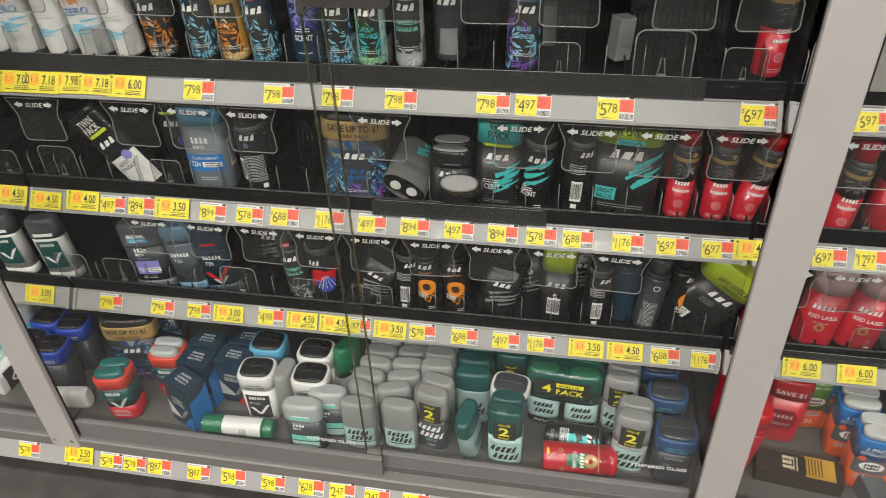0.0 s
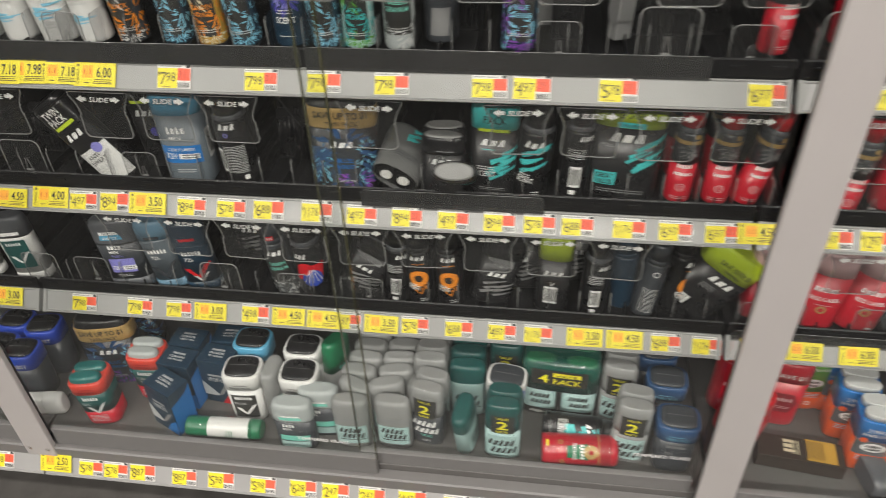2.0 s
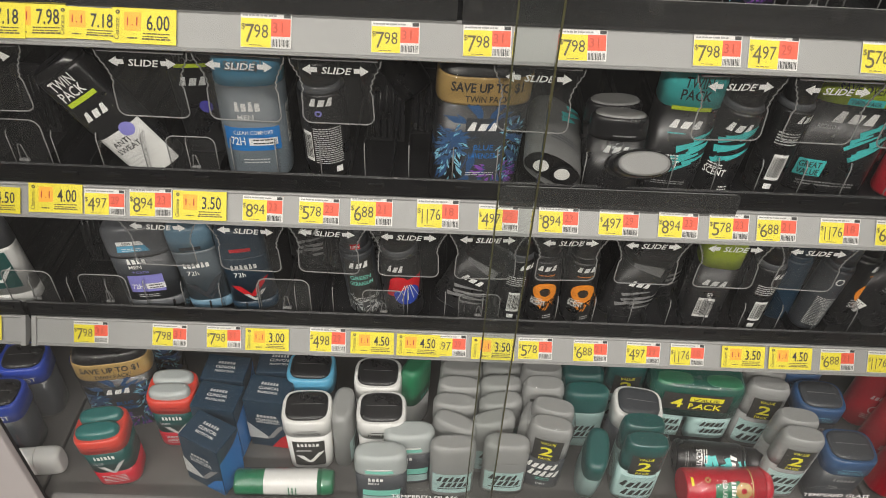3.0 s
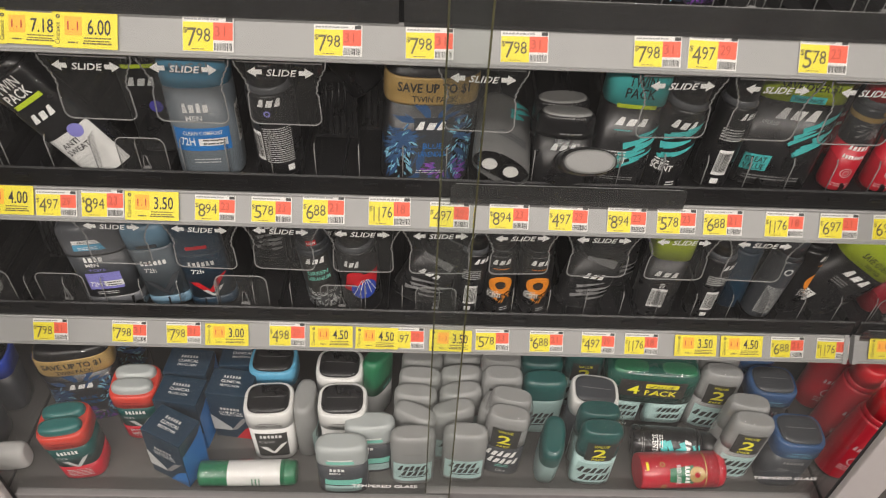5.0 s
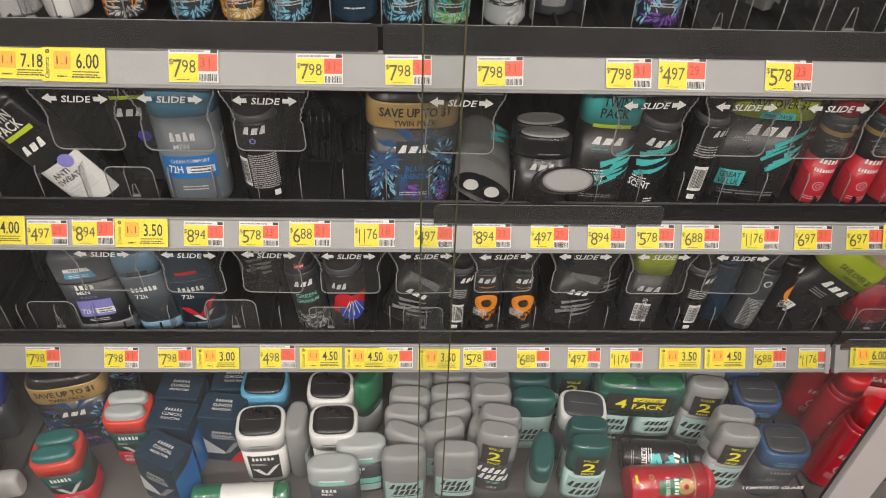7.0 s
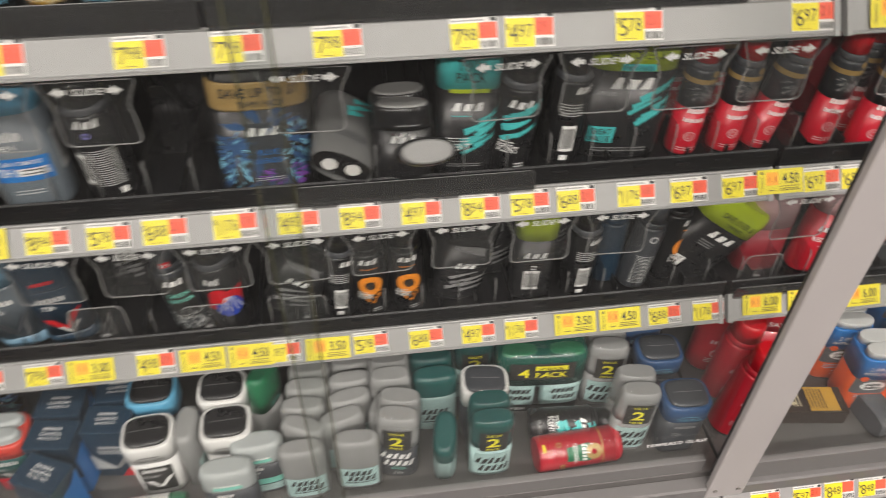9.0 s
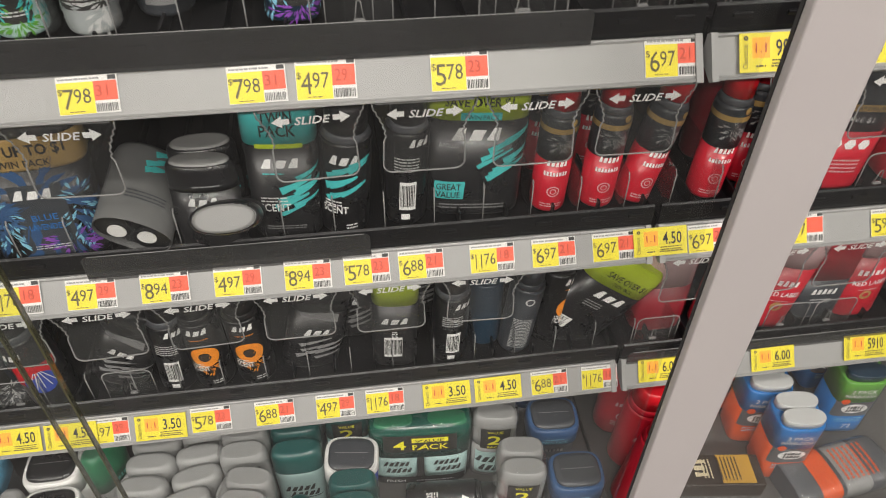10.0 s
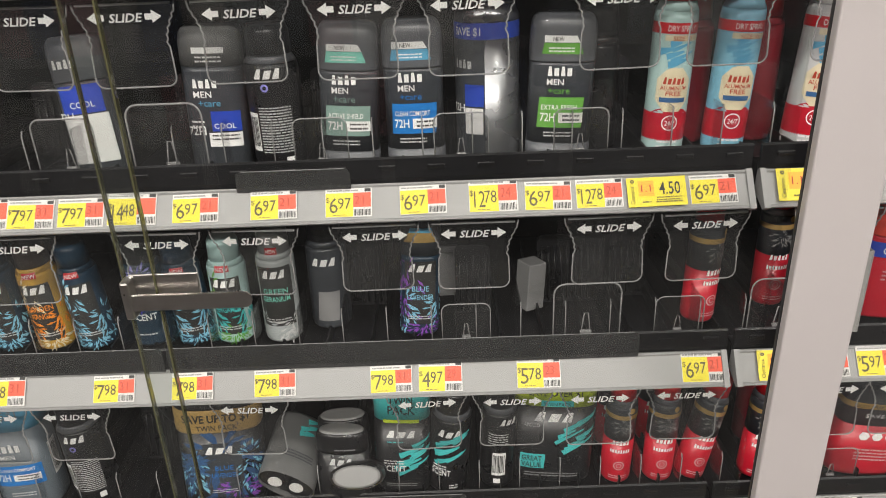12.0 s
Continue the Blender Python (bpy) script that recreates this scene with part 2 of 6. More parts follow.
def text_mesh(body, shear=0.0, bold=0.0):
    """Vertices and faces of a word set 1 high, centred on x, standing on y = 0."""
    key = (body, shear, bold)
    if key not in TEXTS:
        cu = bpy.data.curves.new("word", "FONT")
        cu.body, cu.size, cu.align_x, cu.shear, cu.offset, cu.resolution_u = body, 1.4, "CENTER", shear, bold, 2
        ob = bpy.data.objects.new("word", cu)
        me = bpy.data.meshes.new_from_object(ob)
        TEXTS[key] = ([tuple(v.co) for v in me.vertices], [tuple(p.vertices) for p in me.polygons])
        bpy.data.objects.remove(ob)
        bpy.data.curves.remove(cu)
        bpy.data.meshes.remove(me)
    return TEXTS[key]


class Flat:
    """A flat face to print on, in the plane y = -d, or turned about z by turn degrees."""

    def __init__(self, d, turn=0.0):
        self.d, self.turn = d, Matrix.Rotation(radians(turn), 3, "Z")

    def at(self, u, v, off):
        return self.turn @ Vector((u, -self.d - off, v))


class Top:
    """A level face to print on, at height z."""

    def __init__(self, z):
        self.z = z

    def at(self, u, v, off):
        return Vector((u, v, self.z + off))


class Form:
    """A bottle-like solid: rounded-rectangle sections w x d up to height h, scaled by a profile of (share of h, share of width, share of depth)."""

    def __init__(self, w, d, h, n=2.0, profile=((0, 1, 1), (1, 1, 1))):
        self.w, self.d, self.h, self.n, self.profile = w / 2, d / 2, h, n, profile
        th = np.linspace(-math.pi, math.pi, 721)
        pts = np.array([self._sect(a) for a in th])
        run = np.concatenate([[0], np.cumsum(np.hypot(*(np.diff(pts, axis=0).T)))])
        self.arc, self.th = run - run[360], th

    def _sect(self, a):
        s, c, e = math.sin(a), math.cos(a), 2 / self.n
        return self.w * math.copysign(abs(s) ** e, s), -self.d * math.copysign(abs(c) ** e, c)

    def scale(self, z):
        t = [p[0] for p in self.profile]
        return np.interp(z / self.h, t, [p[1] for p in self.profile]), np.interp(z / self.h, t, [p[2] for p in self.profile])

    def ring(self, a, z, off=0.0):
        x, y = self._sect(a)
        sx, sy = self.scale(z)
        nx, ny = x / self.w**2, y / self.d**2
        k = math.hypot(nx, ny) or 1
        return Vector((x * sx + off * nx / k, y * sy + off * ny / k, z))

    def at(self, u, v, off):
        return self.ring(float(np.interp(u, self.arc, self.th)), v, off)

    def skin(self, z0, z1, off=0.0, top=True, bottom=True, seg=48):
        zs = sorted({z0, z1, *[p[0] * self.h for p in self.profile if z0 < p[0] * self.h < z1]})
        bm = bmesh.new()
        steps = [math.tau * k / seg for k in range(seg)]
        rings = [[bm.verts.new(self.ring(a, z, off)) for a in steps] for z in zs]
        for a, b in zip(rings, rings[1:]):
            for k in range(seg):
                bm.faces.new((a[k], a[(k + 1) % seg], b[(k + 1) % seg], b[k])).smooth = True
        if top:
            bm.faces.new(rings[-1])
        if bottom:
            bm.faces.new(rings[0][::-1])
        bmesh.ops.recalc_face_normals(bm, faces=bm.faces)
        return bm


class Print:
    """Printed shapes that follow a form, gathered by name and material and laid on as thin sheets."""

    def __init__(self, form):
        self.form, self.sheets, self.lift = form, {}, 0.0003

    def _bm(self, name, material):
        return self.sheets.setdefault((name, material), bmesh.new())

    def quad(self, name, material, c, nu=6, nv=2, off=None):
        """c: four corners (u, v): bottom left, bottom right, top right, top left."""
        off = self.lift if off is None else off
        nu = max(nu, math.ceil(max(abs(c[1][0] - c[0][0]), abs(c[2][0] - c[3][0])) / 0.0026))
        bm = self._bm(name, material)
        g = []
        for j in range(nv + 1):
            row = []
            for i in range(nu + 1):
                s, t = i / nu, j / nv
                u = (c[0][0] * (1 - s) + c[1][0] * s) * (1 - t) + (c[3][0] * (1 - s) + c[2][0] * s) * t
                v = (c[0][1] * (1 - s) + c[1][1] * s) * (1 - t) + (c[3][1] * (1 - s) + c[2][1] * s) * t
                row.append(bm.verts.new(self.form.at(u, v, off)))
            g.append(row)
        for j in range(nv):
            for i in range(nu):
                bm.faces.new((g[j][i], g[j][i + 1], g[j + 1][i + 1], g[j + 1][i])).smooth = True
        return self

    def rect(self, name, material, u0, u1, v0, v1, off=None, nu=8, nv=2, slant=0.0):
        s = slant * (v1 - v0)
        return self.quad(name, material, ((u0, v0), (u1, v0), (u1 + s, v1), (u0 + s, v1)), nu, nv, off)

    def text(self, material, body, u, v, size, off=0.0007, shear=0.0, bold=0.012, width=None, turn=0.0, name="lettering"):
        vs, fs = text_mesh(body, shear, bold)
        bm = self._bm(name, material)
        k = size
        wide = max(a[0] for a in vs) - min(a[0] for a in vs)
        kx = width / wide if width else size
        c, s = math.cos(radians(turn)), math.sin(radians(turn))
        made = [bm.verts.new(self.form.at(u + c * x * kx - s * y * k, v + s * x * kx + c * y * k, off)) for x, y, _ in vs]
        for f in fs:
            try:
                bm.faces.new([made[i] for i in f])
            except ValueError:
                pass
        return self

    def mark(self, material, u, v, w, h, k=4, slant=0.15, off=0.0007, name="brand_mark"):
        """A word mark drawn as k plain blocks, with slim gaps."""
        p = w / k
        for i in range(k):
            a = u - w / 2 + i * p
            hh, s = h * (1.0 if i % 2 == 0 else 0.84), slant * h
            cut = p * (0.16 if i % 2 == 0 else 0.0)
            self.quad(name, material, ((a, v), (a + p * 0.72, v), (a + p * 0.72 + s - cut, v + hh), (a + s + cut, v + hh)), 2, 2, off)
        return self

    def lines(self, material, u, v, w, rows, pitch, off=0.0007, seed=1, name="small_print"):
        rnd = random.Random(seed)
        for r in range(rows):
            x = u - w / 2
            while x < u + w / 2 - 0.001:
                step = min(rnd.uniform(0.0015, 0.006), u + w / 2 - x)
                self.rect(name, material, x, x + step * 0.8, v - r * pitch, v - r * pitch + pitch * 0.42, off, 2, 1)
                x += step
        return self

    def barcode(self, u, v, w, h, seed=3, paper=None, ink=None):
        rnd = random.Random(seed)
        self.rect("barcode_panel", paper or M["white"], u - w / 2, u + w / 2, v, v + h, 0.0005, 6, 1)
        x = u - w / 2 + 0.001
        while x < u + w / 2 - 0.0015:
            b = rnd.uniform(0.0004, 0.0012)
            self.rect("barcode", ink or M["ink"], x, x + b, v + h * 0.12, v + h * 0.9, 0.0009, 1, 1)
            x += b + rnd.uniform(0.0004, 0.001)
        return self

    def disc(self, name, material, u, v, r0, r1, off=0.0006, seg=22, squash=1.0):
        bm = self._bm(name, material)
        rr = [max(r0, 1e-5), (r0 + r1) / 2, r1]
        g = [[bm.verts.new(self.form.at(u + r * math.cos(k * math.tau / seg), v + squash * r * math.sin(k * math.tau / seg), off)) for k in range(seg)] for r in rr]
        for a, b in zip(g, g[1:]):
            for k in range(seg):
                bm.faces.new((a[k], b[k], b[(k + 1) % seg], a[(k + 1) % seg]))
        return self

    def check(self, material, u, v, s, off=0.0007):
        """A tick-shaped chevron s high."""
        self.quad("chevron", material, ((u - 0.1 * s, v), (u + 0.12 * s, v), (u - 0.35 * s, v + 0.62 * s), (u - 0.72 * s, v + 0.62 * s)), 3, 3, off)
        self.quad("chevron", material, ((u - 0.1 * s, v), (u + 0.12 * s, v), (u + 0.85 * s, v + s), (u + 0.5 * s, v + 0.85 * s)), 3, 3, off)
        return self

    def strokes(self, material, u, v, w, h, k=7, slope=0.9, seed=1, off=0.0006, name="brush_strokes"):
        """Slanting tapered brush strokes."""
        rnd = random.Random(seed)
        for i in range(k):
            a, b = u - w / 2 + rnd.random() * w * 0.6, v + i / k * h + rnd.uniform(-0.1, 0.1) * h
            ln, th = w * rnd.uniform(0.4, 0.8), h / k * rnd.uniform(0.9, 2.0)
            self.quad(name, material, ((a, b), (a + ln, b + slope * ln), (a + ln * 0.97, b + slope * ln + th * 0.3), (a - 0.1 * ln, b + th)), 4, 1, off + i * 0.00002)
        return self

    def petals(self, material, u, v, w, h, k=8, seed=1, off=0.0006, name="printed_petals"):
        """A feathery field of small printed blades that fan outward."""
        rnd = random.Random(seed)
        for i in range(k * 5):
            a, q = rnd.uniform(0, math.tau), math.sqrt(rnd.random())
            x0, y0 = u + 0.46 * w * q * math.cos(a), v + 0.5 * h + 0.46 * h * q * math.sin(a)
            turn = math.atan2((y0 - v - 0.75 * h), (x0 - u) * 1.4 + 1e-6) + rnd.uniform(-0.5, 0.5)
            ln = min(w, h) * rnd.uniform(0.18, 0.42)
            x1, y1 = x0 + ln * math.cos(turn), y0 + ln * math.sin(turn)
            nx, ny = -(y1 - y0) * 0.13, (x1 - x0) * 0.13
            mx, my = x0 + 0.55 * (x1 - x0), y0 + 0.55 * (y1 - y0)
            self.quad(name, material, ((x0, y0), (mx + nx, my + ny), (x1, y1), (mx - nx, my - ny)), 2, 2, off + (i % 7) * 0.00003)
        return self

    def flush(self, parent):
        for (name, material), bm in self.sheets.items():
            part(name, bm, material, parent)
        self.sheets = {}

# ---- the setting ----
BAY = 1.221
MID0, MID1 = -0.676, 0.545
RAILS = {"c": 0.384, "b": 0.616, "a": 0.839, "z": 1.057, "top": 1.287}
SURF = {"deck": DECK, "c": 0.417, "b": 0.652, "a": 0.884, "z": 1.094}

structure("floor", box(-9, 9, -6, 1.2, -0.1, FLOOR), M["floor"], "grey speckled vinyl shop floor")
structure("ceiling", box(-9, 9, -6, 1.2, CEILING, CEILING + 0.1), M["ceil"], "plain white shop ceiling")
structure("wall_north", box(-9, 9, 1.2, 1.3, 0, CEILING), M["wall"])
structure("wall_south", box(-9, 9, -6.1, -6, 0, CEILING), M["wall"])
structure("wall_east", box(9, 9.1, -6, 1.2, 0, CEILING), M["wall"])
structure("wall_west", box(-9.1, -9, -6, 1.2, 0, CEILING), M["wall"])
structure("wall_aisle", box(-4.5, 4.5, -2.45, -2.35, 0, 1.75), M["aisle"], "plain back of the opposite shelving run")
run = root("shelving_run", "dark shelving run across the aisle with pale posts and rails", "shelving", m=pose(0, -2.34, 0))
for i in range(13):
    part("post", box(-4.2 + 0.7 * i - 0.025, -4.2 + 0.7 * i + 0.025, -0.008, 0.03, 0.0, 1.75, 0.004), M["post"], run)
for i in range(5):
    part("board", box(-4.4, 4.4, -0.006, 0.031, 0.235 + 0.33 * i, 0.259 + 0.33 * i), M["rail"], run)
    part("price_rail", box(-4.4, 4.4, 0.031, 0.045, 0.22 + 0.33 * i, 0.265 + 0.33 * i, 0.002), M["rail"], run)
def far_goods():
    """Boxed goods on the shelves across the aisle: one mesh, each box an island with its own tint."""
    rnd, verts, faces = random.Random(21), [], []
    for level in (0.59, 0.92, 1.25):
        x = -3.2
        while x < 2.2:
            w, h, d = rnd.uniform(0.06, 0.16), rnd.uniform(0.14, 0.25), rnd.uniform(0.05, 0.10)
            if rnd.random() < 0.82:
                n = len(verts)
                verts += [(x + a * w, -2.338 + b * d, level + c * h) for c in (0, 1) for b in (0, 1) for a in (0, 1)]
                faces += [tuple(n + q for q in f) for f in ((0, 1, 3, 2), (4, 6, 7, 5), (0, 4, 5, 1), (2, 3, 7, 6), (0, 2, 6, 4), (1, 5, 7, 3))]
            x += w + rnd.uniform(0.004, 0.03)
    me = bpy.data.meshes.new("boxed_goods")
    me.from_pydata(verts, [], faces)
    m = bpy.data.materials.new("mixed_cartons")
    m.use_nodes = True
    nt = m.node_tree
    geo, ramp, grain, mix = (nt.nodes.new(k) for k in ("ShaderNodeNewGeometry", "ShaderNodeValToRGB", "ShaderNodeTexNoise", "ShaderNodeMix"))
    ramp.color_ramp.interpolation = "CONSTANT"
    ramp.color_ramp.elements[0].color, ramp.color_ramp.elements[1].color = (0.62, 0.60, 0.58, 1), (0.10, 0.13, 0.24, 1)
    ramp.color_ramp.elements[1].position = 0.80
    for at, col in ((0.25, (0.45, 0.20, 0.22, 1)), (0.45, (0.70, 0.70, 0.70, 1)), (0.65, (0.30, 0.33, 0.36, 1))):
        ramp.color_ramp.elements.new(at).color = col
    grain.inputs["Scale"].default_value = 30
    mix.data_type, mix.blend_type = "RGBA", "MULTIPLY"
    mix.inputs[0].default_value = 0.5
    nt.links.new(geo.outputs["Random Per Island"], ramp.inputs[0])
    nt.links.new(ramp.outputs[0], mix.inputs[6])
    nt.links.new(grain.outputs["Fac"], mix.inputs[7])
    nt.links.new(mix.outputs[2], nt.nodes["Principled BSDF"].inputs["Base Color"])
    me.materials.append(m)
    return tagged(new("boxed_goods", me), "mixed pale and coloured boxed goods on the shelves across the aisle", "goods", kind="stuff")


far_goods()
structure("backdrop_panel", box(MID0 - BAY, MID1 + BAY, 0.36, 0.385, 0.03, 2.0), M["back"], "black back panel of the shelving run")

for lx, ly in LAMPS:
    lamp = root("ceiling_light", "long white ceiling strip light with glowing diffuser", "ceiling light", "ceiling lights", m=pose(lx, ly, CEILING))
    part("housing", box(-1.2, 1.2, -0.2, 0.2, -0.08, 0.0, 0.01), M["whitep"], lamp)
    part("diffuser", box(-1.15, 1.15, -0.16, 0.16, -0.1, -0.081, 0.004), M["lamp"], lamp)

RAIL_TILT = 36.0
UP = (math.sin(radians(RAIL_TILT)), math.cos(radians(RAIL_TILT)))


def tilted(y, z, pts):
    """Profile points (along the sloping rail face, out of it) in the y-z plane, from the foot of the face at y, z."""
    return [(y + s * UP[0] - n * UP[1], z + s * UP[1] + n * UP[0]) for s, n in pts]


RAIL_FACE = [(-0.0062, -0.003), (-0.0062, 0.0012), (-0.0042, 0.0020), (-0.0022, 0.0), (0.0308, 0.0), (0.0325, 0.0018), (0.0345, 0.0012), (0.0345, -0.003)]

# the base cabinet of each bay: kick plate, deck, glass track, front panel and lower price rail
for k, x0 in enumerate((MID0 - BAY, MID0, MID1)):
    x0, x1 = x0 + 0.002, x0 + BAY - 0.002
    base = root("base_cabinet", "grey steel base deck with a price rail along its front", "base cabinet", "shelving bays")
    part("deck", box(x0, x1, -0.128, 0.355, DECK - 0.03, DECK, 0.002), M["deckm"], base, "grey painted deck")
    part("kick_plate", box(x0, x1, -0.09, -0.07, 0.0, DECK - 0.032), M["dark_strip"], base)
    part("glass_track", extrude_profile([(-0.150, 0.140), (-0.150, 0.163), (-0.147, 0.166), (-0.1285, 0.166), (-0.1285, 0.140)], x0, x1), M["basep"], base)
    part("front_panel", extrude_profile([(-0.128, 0.096), (-0.152, 0.100), (-0.1475, 0.1395), (-0.128, 0.1395)], x0, x1), M["basep"], base)
    part("price_rail", extrude_profile(tilted(-0.1672, 0.114, RAIL_FACE), x0, x1), M["rail"], base, "grey plastic price rail")

# shelves: black board with a light price rail on its front edge and a black tray lip above it
first = None
for key in ("c", "b", "a", "z", "top"):
    r = RAILS[key]
    for bx in (MID0, MID0 - BAY, MID1):
        if first is None:
            first = shelf = root("shelf", "black shelf with a light grey price rail along its edge", "shelf", "shelves")
            part("board", box(0.004, BAY - 0.004, 0.026, 0.355, 0.004, 0.034, 0.002), M["shelf"], shelf)
            edge_rail = part("price_rail", extrude_profile(tilted(0.0, 0.0, RAIL_FACE) + [(0.0255, 0.0262), (0.0255, 0.004), (0.010, -0.0025)], 0.006, BAY - 0.006), M["rail"], shelf, "light grey price rail")
            for ex in (0.004, BAY - 0.0105):
                part("rail_end", extrude_profile(tilted(0.0, 0.0, [(-0.0072, -0.004), (-0.0072, 0.0028), (0.0355, 0.0028), (0.0355, -0.004)]) + [(0.026, 0.0035)], ex, ex + 0.0065), M["rail"], edge_rail)
            part("tray_lip", extrude_profile([(0.0258, 0.0268), (0.0215, 0.0285), (0.0200, 0.034), (0.0205, 0.054), (0.0225, 0.056), (0.0245, 0.052), (0.0245, 0.040), (0.040, 0.036), (0.040, 0.0345), (0.0258, 0.0345)], 0.004, BAY - 0.004), M["lip"], shelf, "black tray lip")
            x = 0.02
            while x < BAY - 0.03:
                part("tray_clip", box(x, x + 0.018, 0.0180, 0.0204, 0.043, 0.048, 0.001), M["lip"], shelf)
                part("tray_divider", box(x + 0.024, x + 0.0262, 0.0405, 0.30, 0.0345, 0.050), M["lip"], shelf)
                x += 0.0508
            shelf.matrix_basis = pose(bx, 0, r)
        else:
            copy_thing(first, pose(bx, 0, r))

# posts between the bays
first = None
for px in (-0.678, 0.545, 0.545 + BAY, -0.678 - BAY):
    if first is None:
        first = post = root("post", "grey painted steel upright between glass doors", "post", "door posts")
        bar = part("upright", box(-0.03, 0.03, -0.1525, -0.1415, 0.142, 2.02, 0.002), M["post"], post)
        for s in (-1, 1):
            # thin dark strip down each side, just behind the upright
            part("dark_strip", box(s * 0.0285 - 0.0012, s * 0.0285 + 0.0012, -0.1412, -0.1375, 0.2, 2.0), M["dark_strip"], post, "thin dark strip along the post edge")
            part("screw", box(s * 0.018 - 0.003, s * 0.018 + 0.003, -0.1548, -0.1525, 0.160, 0.166, 0.0015), M["steel"], bar)
        post.matrix_basis = pose(px, 0, 0)
    else:
        copy_thing(first, pose(px, 0, 0))


def glass_door(x0, x1, y, lean, edge_side, note):
    """A sliding pane: clear sheet, polished edge, lower metal strip and a small printed word."""
    door = root("glass_door", "clear tempered sliding glass door in a grey track", "glass door", "sliding doors")
    top, low = 1.98, 0.205
    sheet = bmesh.new()
    s0, s1 = (lean, 0) if edge_side < 0 else (0, lean)
    vs = [sheet.verts.new(p) for p in ((x0 - s0, y, low), (x1 - s1, y, low), (x1 + s1, y, top), (x0 + s0, y, top))]
    sheet.faces.new(vs)
    r = bmesh.ops.extrude_face_region(sheet, geom=sheet.faces[:])
    bmesh.ops.translate(sheet, vec=(0, 0.005, 0), verts=[v for v in r["geom"] if isinstance(v, bmesh.types.BMVert)])
    bmesh.ops.recalc_face_normals(sheet, faces=sheet.faces)
    pane = p = part("pane", sheet, M["glass"], door)
    p.visible_shadow = False
    ex = x0 if edge_side < 0 else x1
    strip = bmesh.new()
    w = 0.0008
    low_v = [strip.verts.new((ex - lean + a, y + b, low)) for a, b in ((-w, -0.0004), (w, -0.0004), (w, 0.0054), (-w, 0.0054))]
    top_v = [strip.verts.new((ex + lean + a, y + b, top)) for a, b in ((-w, -0.0004), (w, -0.0004), (w, 0.0054), (-w, 0.0054))]
    for i in range(4):
        strip.faces.new((low_v[i], low_v[(i + 1) % 4], top_v[(i + 1) % 4], top_v[i]))
    part("polished_edge", strip, M["edge"], door, "pale green polished glass edge")
    part("bottom_strip", box(x0 + 0.001, x1 - 0.001, y - 0.003, y + 0.0085, 0.167, 0.210, 0.001), M["basep"], door)
    if note:
        pr = Print(Flat(-y))
        pr.text(M["white"], "TEMPERED GLASS", note[0], note[1], 0.0075, bold=0.02, width=0.092)
        pr.flush(pane)
    return door


glass_door(-0.645, -0.027, -0.1375, 0.0, 1, (-0.119, 0.244))
glass_door(-0.0605, 0.512, -0.1235, 0.0, -1, (0.452, 0.262))
glass_door(0.578, 1.16, -0.1375, 0.0, 1, None)
glass_door(-1.86, -0.712, -0.1375, 0.0, 1, None)


# ---- price tags ----
UNIT = {"798": "31", "497": "29", "894": "23", "578": "23", "688": "21", "1176": "18", "697": "21", "498": "29", "1278": "24", "797": "31", "597": "21"}
TAGS = {}


